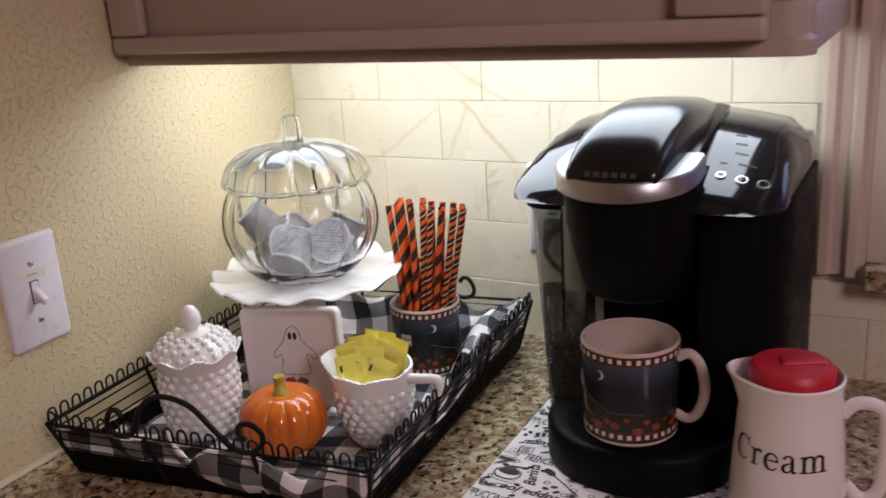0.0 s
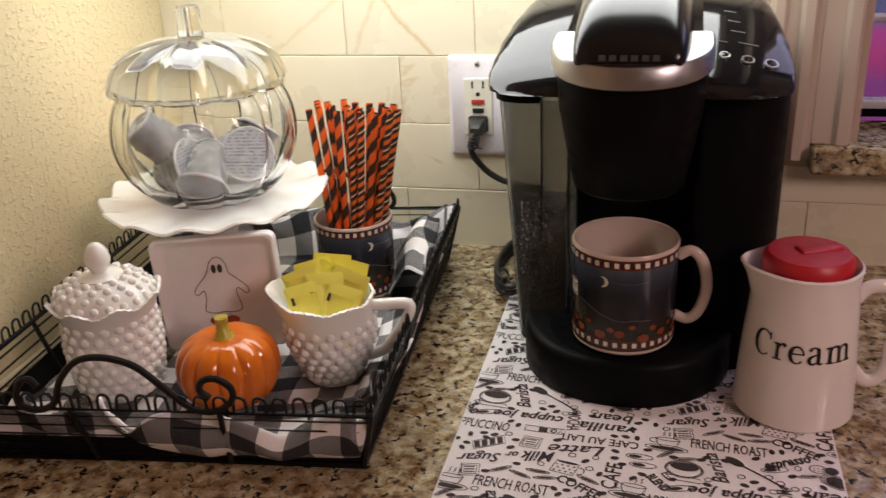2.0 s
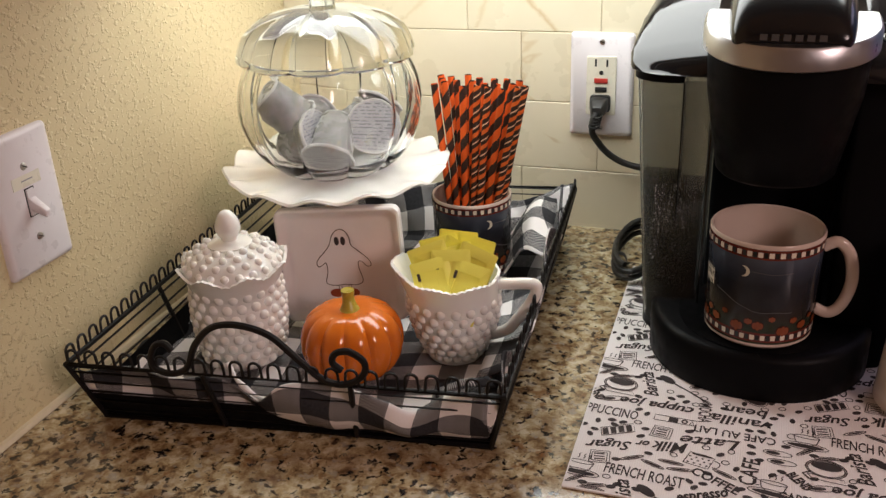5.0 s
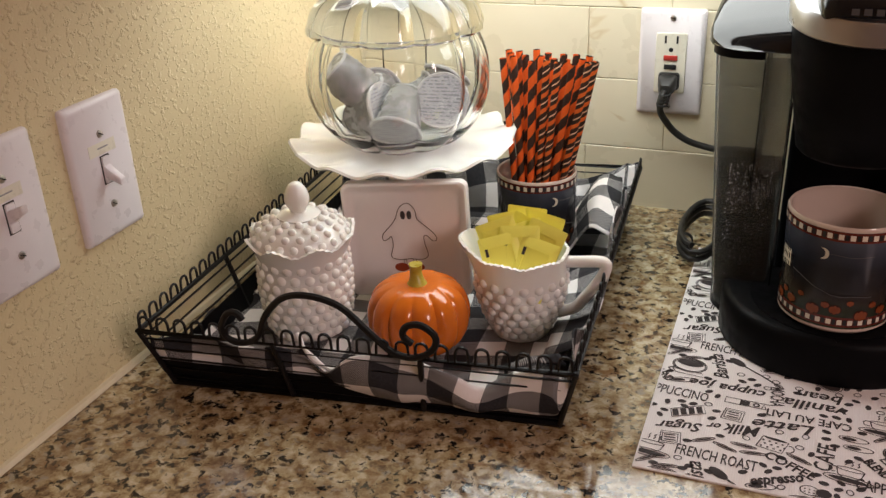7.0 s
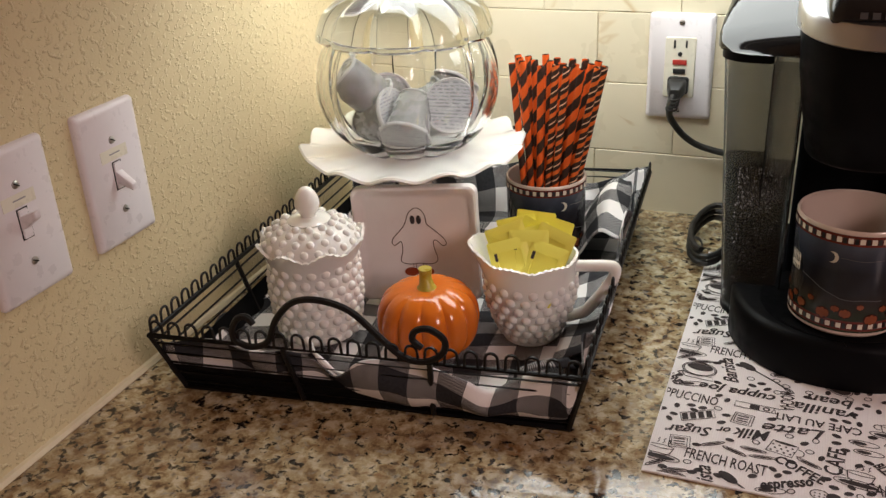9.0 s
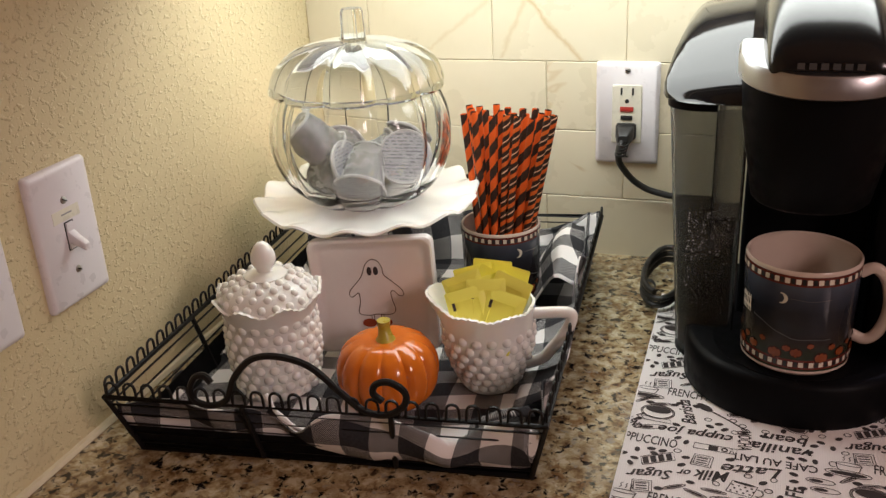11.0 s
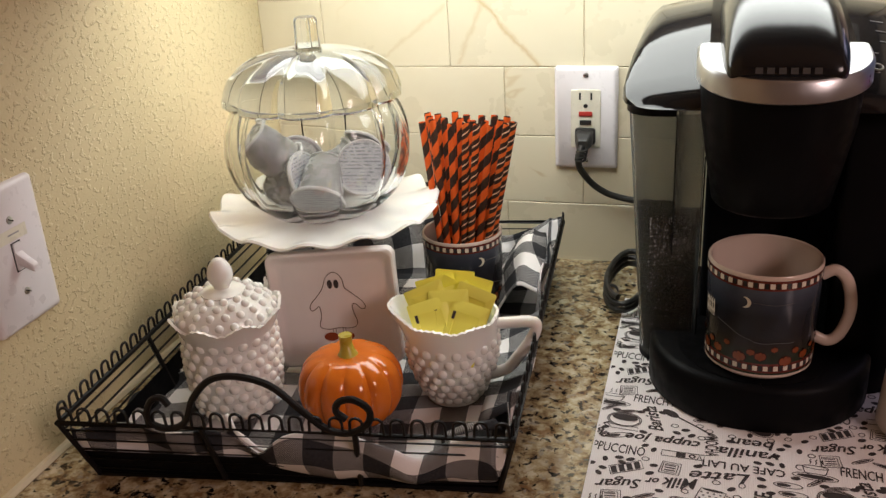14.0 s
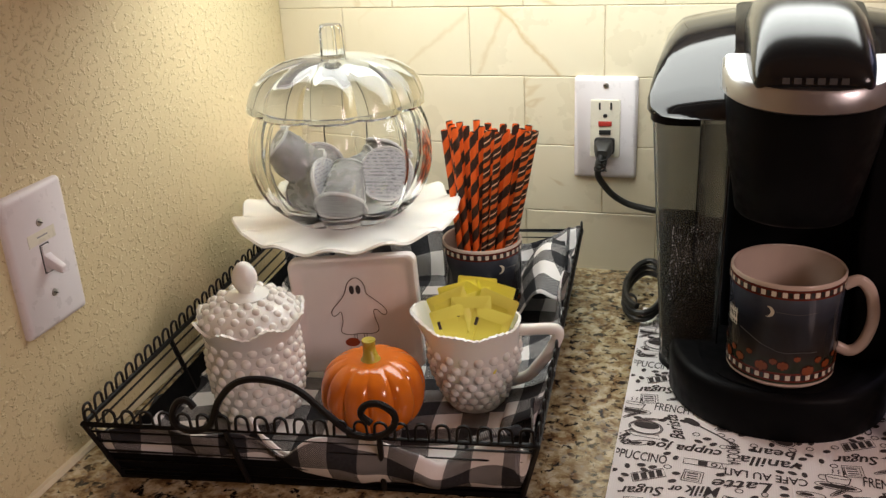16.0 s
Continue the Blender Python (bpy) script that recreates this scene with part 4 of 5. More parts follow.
def cream_jug():
    t = thing("cream_jug", pose(0.719, -0.303, C + 0.0025, 0, 0, 10), "cream stoneware jug with dark Cream lettering", "jug")

    def lip(a, r, z, i):
        f = max(0, (z - 0.105) / 0.03)
        l = max(0.0, math.cos(a - math.pi)) ** 8
        return r + f * l * 0.012, z + f * l * 0.003
    prof = [(0.0480, 0.012), (0.0450, 0.06), (0.0415, 0.105), (0.0405, 0.122)]
    part("body", lathe([(0, 0), (0.0455, 0), (0.0485, 0.003)] + prof + [(0.042, 0.131), (0.040, 0.1325), (0.038, 0.124), (0.039, 0.1), (0.044, 0.01), (0, 0.008)], 72, lip), M_CREAMWARE, t)
    part("handle", tube(smooth_path([(0.0405, 0, 0.098), (0.0500, 0, 0.108), (0.0640, 0, 0.1085), (0.0735, 0, 0.099), (0.0755, 0, 0.070), (0.0740, 0, 0.038), (0.0670, 0, 0.0235), (0.0560, 0, 0.0220), (0.0450, 0, 0.034)], 6), 0.0046, 12, flat=1.3), M_CREAMWARE, t)
    w = part("lettering", serif_cream(), M_BLACKINK, t, smooth=False)
    b = bmesh.new()
    b.from_mesh(w.data)
    bmesh.ops.triangulate(b, faces=b.faces[:])
    for _ in range(2):
        bmesh.ops.subdivide_edges(b, edges=[e for e in b.edges if e.calc_length() > 0.25], cuts=1)
        bmesh.ops.triangulate(b, faces=b.faces[:])
    b.to_mesh(w.data)
    b.free()
    for v in w.data.vertices:
        v.co = ((v.co.x - 3.05) * 0.0131, (v.co.y - 0.6) * 0.0145 + 0.0725, 0)
    wrap_mesh(w.data, 0.0445, radians(-13))
    for v in w.data.vertices:
        z = v.co.z
        rr = next(r0 + (r1 - r0) * (z - z0) / (z1 - z0) for (r0, z0), (r1, z1) in zip(prof, prof[1:]) if z <= z1) + 0.0007
        q = rr / math.hypot(v.co.x, v.co.y)
        v.co.x *= q
        v.co.y *= q
    l = thing("jug_lid", pose(0.719, -0.303, C + 0.123, 0, 0, 24), "red plastic lid in the mouth of the cream jug", "lid")
    part("plug", lathe([(0, 0), (0.033, 0), (0.0352, 0.008), (0.0345, 0.016), (0.031, 0.0205), (0.022, 0.0215), (0, 0.022)], 48), M_RED, l)
    part("grip", box(-0.010, 0.026, -0.0075, 0.0075, 0.0195, 0.0242, 0.0022, 3), M_RED, l)


cream_jug()


def place_mat():
    t = part("place_mat", box(0.447, 0.747, -0.482, -0.10, C + 0.0002, C + 0.0022, 0.0008), M_LINEN)
    tagged(t, "white cotton mat printed with coffee words and drawings", "mat")
    X0, X1, Y0, Y1, Z = 0.4485, 0.7455, -0.4805, -0.1015, C + 0.0026

    def stamp(nm, me, m):
        """Prints a flat mesh on the mat, cut at the hem."""
        P = [m @ v.co for v in me.vertices]
        lo_x, hi_x, lo_y, hi_y = min(p.x for p in P), max(p.x for p in P), min(p.y for p in P), max(p.y for p in P)
        if hi_x < X0 + 0.002 or lo_x > X1 - 0.002 or hi_y < Y0 + 0.002 or lo_y > Y1 - 0.002:
            return
        if lo_x > X0 and hi_x < X1 and lo_y > Y0 and hi_y < Y1:
            link(nm, me, M_INK, t, smooth=False, m=m)
            return
        b = bmesh.new()
        b.from_mesh(me)
        b.transform(m)
        for co, no in (((X0, 0, 0), (-1, 0, 0)), ((X1, 0, 0), (1, 0, 0)), ((0, Y0, 0), (0, -1, 0)), ((0, Y1, 0), (0, 1, 0))):
            bmesh.ops.bisect_plane(b, geom=b.verts[:] + b.edges[:] + b.faces[:], plane_co=co, plane_no=no, clear_outer=True)
        if len(b.faces):
            part(nm, b, M_INK, t, smooth=False)
        else:
            b.free()
    shift = [(0.162 * i, 0.076 * i + 0.152 * j) for i in range(-1, 3) for j in range(-3, 5)]
    words = [("FRENCH ROAST", 0.503, -0.455, -4, 0.058, 0.0125, 0.0, 0.0001), ("COFFEE", 0.554, -0.4475, -27, 0.038, 0.0095, 0.0, 0.0003), ("CAPPUCCINO", 0.4625, -0.379, -4, 0.054, 0.0125, 0.0, 0.0001), ("cuppa joe", 0.503, -0.361, 178, 0.060, 0.0140, 0.3, 0.0003), ("CAFE AU LAIT", 0.564, -0.386, 177, 0.064, 0.0095, 0.0, 0.0002), ("Latte", 0.549, -0.401, 184, 0.046, 0.0125, 0.4, 0.0002), ("bean", 0.573, -0.352, 178, 0.034, 0.012, 0.2, 0.0002), ("vanilla", 0.570, -0.367, 178, 0.046, 0.013, 0.2, 0.0002)]
    words += [("MOCHA", 0.5405, -0.362, -88, 0.027, 0.011, 0.0, 0.0002), ("Milk", 0.520, -0.4145, 186, 0.028, 0.013, 0.4, 0.0002), ("or", 0.499, -0.416, 186, 0.011, 0.006, 0.4, 0.0003), ("Sugar", 0.474, -0.424, 190, 0.036, 0.015, 0.4, 0.0002), ("CAFE", 0.578, -0.430, 84, 0.032, 0.013, 0.0, 0.0002), ("BLEND", 0.612, -0.432, -48, 0.021, 0.0085, 0.0, 0.0005), ("Barista", 0.493, -0.331, 104, 0.038, 0.012, 0.4, 0.0002), ("espresso", 0.545, -0.466, 24, 0.038, 0.011, 0.4, 0.0004)]
    for text, x, y, rot, length, tall, shear, thick in words:
        first = lettering(text, 0.012, M_INK, None, Matrix(), "printed_word", shear, thick)
        me = first.data
        xs, ys = [v.co.x for v in me.vertices], [v.co.y for v in me.vertices]
        me.transform(Matrix.Diagonal((length / (max(xs) - min(xs)), tall / (max(ys) - min(ys)), 1, 1)))
        bpy.data.objects.remove(first)
        for dx, dy in shift:
            stamp("printed_word", me, pose(x + dx, y + dy, Z, 0, 0, rot))
    W = 0.00075

    def cup():
        b = oval(0, 0.004, 0.009, 0.002, W)
        ribbon([(-0.009, 0.004), (-0.0075, -0.003), (-0.004, -0.006), (0.004, -0.006), (0.0075, -0.003), (0.009, 0.004)], W, b)
        oval(-0.0105, 0.001, 0.003, 0.003, W, bm=b, a0=60, a1=300)
        disc(0, -0.008, 0.013, 0.0024, bm=b)
        oval(0, -0.008, 0.016, 0.004, W, bm=b)
        for x in (-0.004, 0, 0.004):
            ribbon([(x, 0.008), (x + 0.001, 0.010), (x, 0.012), (x + 0.001, 0.014)], W, b)
        return b

    def pot():
        b = oval(0, 0, 0.0125, 0.009, W)
        oval(0, 0, 0.0138, 0.0102, W, bm=b)
        disc(0, 0.003, 0.0105, 0.005, bm=b)
        ribbon([(-0.012, -0.009), (0.012, -0.009), (0.014, -0.014), (-0.008, -0.014), (-0.012, -0.009)], W, b)
        ribbon([(-0.010, -0.006), (-0.015, -0.010), (-0.010, -0.015)], 0.0015, b)
        return b

    def chocolate():
        b = ribbon([(-0.014, -0.005), (0.012, -0.005), (0.014, 0.005), (-0.012, 0.005), (-0.014, -0.005)], W)
        for k in range(4):
            x = -0.0105 + k * 0.0062
            b.faces.new([b.verts.new(p) for p in ((x - 0.0022, -0.004, 0), (x + 0.0022, -0.004, 0), (x + 0.0038, 0.004, 0), (x - 0.0006, 0.004, 0))])
        return b

    def spoon():
        b = disc(-0.016, 0.0, 0.008, 0.004)
        ribbon([(-0.008, 0), (0.010, 0.0006), (0.028, 0)], 0.0016, b)
        oval(0.026, 0, 0.004, 0.0018, W, bm=b)
        return b

    def bag():
        b = ribbon([(-0.008, -0.007), (0.007, -0.008), (0.008, 0.006), (-0.006, 0.007), (-0.008, -0.007)], W)
        ribbon([(-0.006, -0.005), (0.005, -0.006), (0.006, 0.004), (-0.005, 0.005), (-0.006, -0.005)], W, b)
        for y in (-0.003, 0, 0.003):
            ribbon([(-0.004, y), (0.004, y - 0.0004)], 0.0012, b)
        return b

    def bar():
        b = ribbon([(-0.016, -0.0035), (0.016, -0.0035), (0.016, 0.0035), (-0.016, 0.0035), (-0.016, -0.0035)], W)
        b.faces.new([b.verts.new(p) for p in ((-0.005, -0.003, 0), (0.002, -0.003, 0), (0.002, 0.003, 0), (-0.005, 0.003, 0))])
        oval(0.007, 0, 0.002, 0.002, 0.0012, bm=b)
        ribbon([(0.011, -0.003), (0.0125, 0.003), (0.014, -0.003)], W, b)
        return b

    def dotted_mug():
        b = ribbon([(-0.010, -0.007), (0.008, -0.008), (0.010, 0.006), (-0.008, 0.007), (-0.010, -0.007)], W)
        oval(0.0115, -0.001, 0.0035, 0.004, W, bm=b, a0=-110, a1=110)
        disc(0.001, 0.006, 0.008, 0.0014, bm=b)
        for k in range(12):
            disc(-0.007 + (k % 4) * 0.0045 + (k // 4 % 2) * 0.002, -0.005 + (k // 4) * 0.0036, 0.0009, n=8, bm=b)
        return b

    def cake():
        b = disc(0.006, 0, 0.005, 0.0045)
        oval(-0.003, 0, 0.006, 0.0048, W, bm=b)
        for k in range(6):
            disc(-0.006 + (k % 3) * 0.003, -0.002 + (k // 3) * 0.003, 0.0007, n=6, bm=b)
        return b

    def roll():
        b = disc(0.002, 0.0, 0.0085, 0.006)
        oval(-0.005, 0, 0.0045, 0.0065, W, bm=b)
        oval(0.002, 0, 0.0098, 0.0072, W, bm=b)
        return b

    def biscuit():
        b = oval(0, 0, 0.010, 0.0032, W)
        disc(-0.003, 0, 0.005, 0.0018, bm=b)
        return b

    def stick():
        b = oval(0, 0, 0.009, 0.0017, W)
        disc(0, 0, 0.0065, 0.0008, bm=b)
        return b

    def bean():
        return disc(0, 0, 0.0033, 0.0021)

    def bubble():
        return oval(0, 0, 0.0026, 0.0022, W)
    drawings = []
    drawings += [(cup, 0.456, -0.455, -5, 0.016), (pot, 0.469, -0.336, -6, 0.014), (chocolate, 0.4765, -0.403, 26, 0.014), (spoon, 0.520, -0.330, -38, 0.026), (bag, 0.510, -0.397, -3, 0.009), (bar, 0.519, -0.3785, -3, 0.016), (dotted_mug, 0.541, -0.4255, -10, 0.014), (cake, 0.571, -0.471, -4, 0.010), (roll, 0.578, -0.484, -30, 0.010), (biscuit, 0.597, -0.402, -4, 0.010), (biscuit, 0.600, -0.4125, -4, 0.010), (cup, 0.594, -0.443, -8, 0.014), (stick, 0.492, -0.436, 28, 0.009), (stick, 0.508, -0.440, -22, 0.009), (stick, 0.521, -0.434, -6, 0.009), (stick, 0.528, -0.441, 6, 0.009)]
    drawings += [(bubble, 0.511, -0.338, 0, 0.004), (bubble, 0.531, -0.335, 0, 0.004), (bubble, 0.539, -0.341, 0, 0.004), (bubble, 0.557, -0.345, 0, 0.004), (bubble, 0.533, -0.352, 0, 0.004), (bean, 0.513, -0.348, -20, 0.004), (bean, 0.520, -0.343, 10, 0.004), (bean, 0.525, -0.350, 40, 0.004), (bean, 0.470, -0.391, 6, 0.004), (bean, 0.479, -0.392, 24, 0.004), (bean, 0.473, -0.397, -30, 0.004), (bean, 0.495, -0.407, 30, 0.004), (bean, 0.585, -0.377, -20, 0.004), (bean, 0.578, -0.398, -25, 0.004), (bean, 0.578, -0.407, 5, 0.004), (bean, 0.584, -0.414, 12, 0.004)]
    drawings += [(bean, 0.572, -0.452, 20, 0.004), (bean, 0.577, -0.460, -8, 0.004), (bean, 0.523, -0.465, 30, 0.004), (bean, 0.461, -0.322, 0, 0.004), (bean, 0.556, -0.352, 0, 0.004), (bag, 0.468, -0.4405, 10, 0.009), (biscuit, 0.536, -0.477, 12, 0.010), (bean, 0.486, -0.470, 30, 0.004), (bean, 0.500, -0.472, -20, 0.004), (stick, 0.470, -0.475, 10, 0.009), (bean, 0.556, -0.415, 40, 0.004), (bubble, 0.560, -0.424, 0, 0.004), (bean, 0.531, -0.391, 15, 0.004), (bubble, 0.4905, -0.389, 0, 0.004), (bean, 0.486, -0.352, -20, 0.004), (stick, 0.456, -0.318, 40, 0.009)]
    drawings += [(bean, 0.548, -0.331, 30, 0.004), (bubble, 0.587, -0.345, 0, 0.004), (bean, 0.594, -0.356, 20, 0.004), (bean, 0.600, -0.424, -20, 0.004), (bean, 0.449, -0.402, 20, 0.004), (bubble, 0.545, -0.409, 0, 0.004), (bean, 0.548, -0.440, -15, 0.004), (stick, 0.560, -0.438, -25, 0.009), (bean, 0.590, -0.366, 35, 0.004), (biscuit, 0.466, -0.360, 14, 0.010), (bean, 0.482, -0.322, 10, 0.004), (bubble, 0.508, -0.321, 0, 0.004), (bean, 0.533, -0.322, 45, 0.004), (stick, 0.560, -0.329, 12, 0.009), (bean, 0.603, -0.392, 5, 0.004), (bean, 0.601, -0.459, 30, 0.004)]
    # loose beans and rings scattered between the words and drawings
    taken = [(x + dx, y + dy, radians(rot), length / 2 + 0.003, tall / 2 + 0.003) for _, x, y, rot, length, tall, _, _ in words for dx, dy in shift]
    taken += [(x + dx, y + dy, radians(rot), half + 0.003, half * 0.7 + 0.003) for _, x, y, rot, half in drawings for dx, dy in shift]
    rng = random.Random(21)
    loose, fill = [], bmesh.new()
    for _ in range(5000):
        px, py = rng.uniform(X0 + 0.005, X1 - 0.005), rng.uniform(Y0 + 0.005, Y1 - 0.005)
        if any(abs(px - x) < 0.05 and abs((px - x) * math.cos(w) + (py - y) * math.sin(w)) < a and abs((py - y) * math.cos(w) - (px - x) * math.sin(w)) < c for x, y, w, a, c in taken):
            continue
        if any(math.hypot(px - x, py - y) < 0.0072 for x, y in loose):
            continue
        loose.append((px, py))
        turn = rng.uniform(0, 180)
        if rng.random() < 0.72:
            disc(px, py, 0.0034, 0.0022, turn, 12, fill)
        else:
            oval(px, py, 0.0028, 0.0023, 0.0008, turn, 12, fill)
    for f in fill.faces:
        f.normal_update()
        if f.normal.z < 0:
            f.normal_flip()
    me = bpy.data.meshes.new("printed_scatter")
    fill.to_mesh(me)
    fill.free()
    tagged(link("printed_scatter", me, M_INK, t, smooth=False, m=pose(0, 0, Z)), kind="stuff")
    made = {}
    for fn, x, y, rot, half in drawings:
        if fn not in made:
            b = fn()
            me = bpy.data.meshes.new("printed_drawing")
            for f in b.faces:
                f.normal_update()
                if f.normal.z < 0:
                    f.normal_flip()
            b.to_mesh(me)
            b.free()
            made[fn] = me
        for dx, dy in shift:
            stamp("printed_drawing", made[fn], pose(x + dx, y + dy, Z, 0, 0, rot) @ Matrix.Scale(1.04 if half > 0.005 else 1.1, 4))


place_mat()


def arch(w, zb, zt, y, n=3.0, k=20):
    """An upright arched outline across x at depth y."""
    pts = []
    for i in range(k + 1):
        a = math.pi * i / k
        c, s = math.cos(a), math.sin(a)
        pts.append((w * math.copysign(abs(c) ** (2 / n), c), y, zb + (zt - zb) * abs(s) ** (2 / n)))
    return pts


def coffee_maker():
    t = thing("coffee_maker", pose(0.575, 0, C + 0.0024), "glossy black pod coffee maker with a clear water tank", "coffee maker")
    part("column", loft([[(x, y, z) for x, y in rounded_rect(-0.050, 0.122, -0.215, -0.02, [0.006, 0.05, 0.04, 0.01])] for z in (0, 0.27)]), M_BLACKM, t)
    part("side_pillar", loft([[(x, y, z) for x, y in rounded_rect(0.054, 0.1295, -0.262, -0.02, [0.006, 0.055, 0.04, 0.01])] for z in (0.0, 0.258)]), M_BLACKM, t)
    part("foot", loft([[(x, y, z) for x, y in rounded_rect(-0.104, -0.048, -0.238, -0.03, [0.03, 0.002, 0.005, 0.03])] for z in (0, 0.012)]), M_BLACKM, t)
    part("base", loft([[(x, y, z) for x, y in rounded_rect(-0.092 + q, 0.095 - q, -0.335 + q, -0.15, [0.088, 0.088, 0.01, 0.01], 14)] for z, q in ((0, 0.001), (0.002, 0), (0.036, 0), (0.0405, 0.002), (0.0425, 0.006))]), M_BLACKM, t)
    g = part("drip_grate", lathe([(0, 0.0424), (0.066, 0.0424), (0.067, 0.0434), (0, 0.0434)], 48), M_BLACKM, t, m=pose(0, -0.262, 0))
    profile = ((-0.2870, 0.2640), (-0.2862, 0.2680), (-0.2840, 0.2715), (-0.2790, 0.2755), (-0.2700, 0.2805), (-0.2550, 0.2870), (-0.235, 0.2952), (-0.21, 0.3050), (-0.18, 0.3150), (-0.14, 0.3225), (-0.09, 0.3210), (-0.05, 0.3050), (-0.03, 0.2880), (-0.02, 0.2740))

    def width(y):
        return 0.1235 - 0.028 * max(0.0, (-0.256 - y) / 0.031) ** 2.5 - 0.016 * max(0.0, (y + 0.05) / 0.03) ** 2

    def crown(x, y, zt):
        """Height of the hood's skin: the side profile, drooping to both sides, cut by the front outline."""
        u = min(1.0, abs(x) / width(y))
        return min(zt - 0.017 * u * u, 0.258 + 0.075 * (1 - u ** 2.6) ** (1 / 2.6))

    def outline(y, zt):
        w = width(y)
        xs = [w * math.cos(math.pi * k / 48) for k in range(49)]
        return [(x + 0.003, y, max(0.2585, crown(x, y, zt))) for x in xs] + [(x * 0.985 + 0.003, y, 0.258) for x in xs[::-4]]
    part("hood", loft([outline(y, zt) for y, zt in profile]), M_BLACK, t)
    part("tank_cap", loft([[(x, y, z) for x, y in rounded_rect(-0.119, -0.0765, -0.256, -0.03, [0.026, 0.003, 0.003, 0.02])] for z in (0.2445, 0.2585)]), M_BLACKM, t)
    def taper(o, z):
        """The tank narrows towards its foot."""
        return [(x + 0.016 * (1 - z / 0.2445) * min(1.0, max(0.0, (-0.056 - x) / 0.06)), y, z) for x, y in o]
    out = rounded_rect(-0.118, -0.053, -0.250, -0.032, [0.03, 0.006, 0.006, 0.03])
    inn = rounded_rect(-0.1155, -0.0555, -0.2475, -0.0345, [0.0275, 0.004, 0.004, 0.0275])
    tank = part("tank", loft([taper(out, z) for z in (0.0125, 0.2443)] + [taper(inn, z) for z in (0.2443, 0.015)]), M_SMOKE, t, "smoky clear plastic tank")
    tank.visible_shadow = False
    wat = part("water", loft([taper(rounded_rect(-0.1145, -0.0560, -0.2470, -0.2150, [0.0270, 0.004, 0.004, 0.010]), z) for z in (0.0158, 0.1565)]), M_WATER, tank)
    wat.visible_shadow = False
    rng = random.Random(3)
    b = bmesh.new()
    for _ in range(230):
        z = 0.155 - abs(rng.gauss(0, 0.045))
        if z < 0.02:
            continue
        s = bmesh.new()
        bmesh.ops.create_icosphere(s, subdivisions=1, radius=rng.uniform(0.00025, 0.00055))
        merge(b, s, Matrix.Translation((rng.uniform(-0.096, -0.060), -0.2472, z)))
    tagged(part("air_bubbles", b, M_PLATE, tank), kind="stuff")
    part("tank_window", box(-0.0750, -0.0535, -0.2535, -0.2504, 0.150, 0.2580, 0.0008), M_CLEAR, tank).visible_shadow = False
    part("tank_rib", box(-0.0765, -0.0755, -0.2535, -0.2504, 0.120, 0.2440), M_BLACKM, tank)
    # added glossy strip that stands in for the reflection along the tank's edge
    part("trim_strip", box(-0.0525, -0.0512, -0.2535, -0.2505, 0.02, 0.21), M_BLACK, t)
    part("brew_head", loft([[(x, y, z) for x, y in rounded_rect(-w, w, -0.340 + q, -0.18, [w * .95, w * .95, 0.01, 0.01], 14)] for z, w, q in ((0.178, 0.043, 0.034), (0.182, 0.046, 0.029), (0.22, 0.052, 0.014), (0.25, 0.057, 0.005), (0.290, 0.0595, 0.002))]), M_BLACKM, t)

    def slope(o, z):
        return [(x, y, z + (y + 0.347) * 0.13) for x, y in o]
    r0 = rounded_rect(-0.0625, 0.0625, -0.347, -0.262, [0.059, 0.059, 0.005, 0.005], 16)
    r1 = rounded_rect(-0.0605, 0.0605, -0.345, -0.262, [0.057, 0.057, 0.005, 0.005], 16)
    part("ring", loft([slope(r1, 0.2775), slope(r0, 0.279), slope(r0, 0.2925), slope(r1, 0.295)]), M_SILVER, t, "silver ring round the brewing head")
    hs = [arch(w, zb, zt, y, 3.6) for y, zb, zt, w in ((-0.3375, 0.297, 0.300, 0.030), (-0.3365, 0.295, 0.305, 0.037), (-0.332, 0.294, 0.311, 0.0405), (-0.315, 0.294, 0.324, 0.0430), (-0.285, 0.293, 0.335, 0.0450), (-0.24, 0.293, 0.343, 0.0465), (-0.19, 0.293, 0.3425, 0.0475), (-0.13, 0.293, 0.335, 0.0475), (-0.08, 0.29, 0.321, 0.047), (-0.06, 0.285, 0.313, 0.045))]
    part("handle_bed", loft([[(x, y, z + (y + 0.30) * 0.16) for x, y in rounded_rect(-0.0535, 0.0535, -0.300, -0.12, [0.02, 0.02, 0.01, 0.01])] for z in (0.262, 0.298)]), M_BLACK, t)
    handle = part("handle", loft(hs), M_BLACKS, t, "glossy black lift handle")
    for k in range(6):
        part("maker_mark", box(-0.0215 + k * 0.0078, -0.0165 + k * 0.0078, -0.3387 + 0.0003 * abs(k - 2.5), -0.3345, 0.2985, 0.3028), M_MARK, handle, smooth=False)

    def on_hood(x, y):
        """Height of the hood at (x, y)."""
        for (ya, za), (yb, zb) in zip(profile, profile[1:]):
            if y <= yb:
                zt = za + (zb - za) * (y - ya) / (yb - ya)
                return crown(x - 0.003, y, zt)
        return 0.33
    for x, y, r in ((0.071, -0.250, 0.0045), (0.089, -0.251, 0.0055), (0.107, -0.250, 0.0060)):
        p = Vector((x, y, on_hood(x, y)))
        n = Vector((1, 0, (on_hood(x + 0.004, y) - on_hood(x - 0.004, y)) / 0.008)).cross(Vector((0, 1, (on_hood(x, y + 0.004) - on_hood(x, y - 0.004)) / 0.008))).normalized()
        m = Matrix.Translation(p + n * 0.0004) @ n.to_track_quat("Z", "Y").to_matrix().to_4x4()
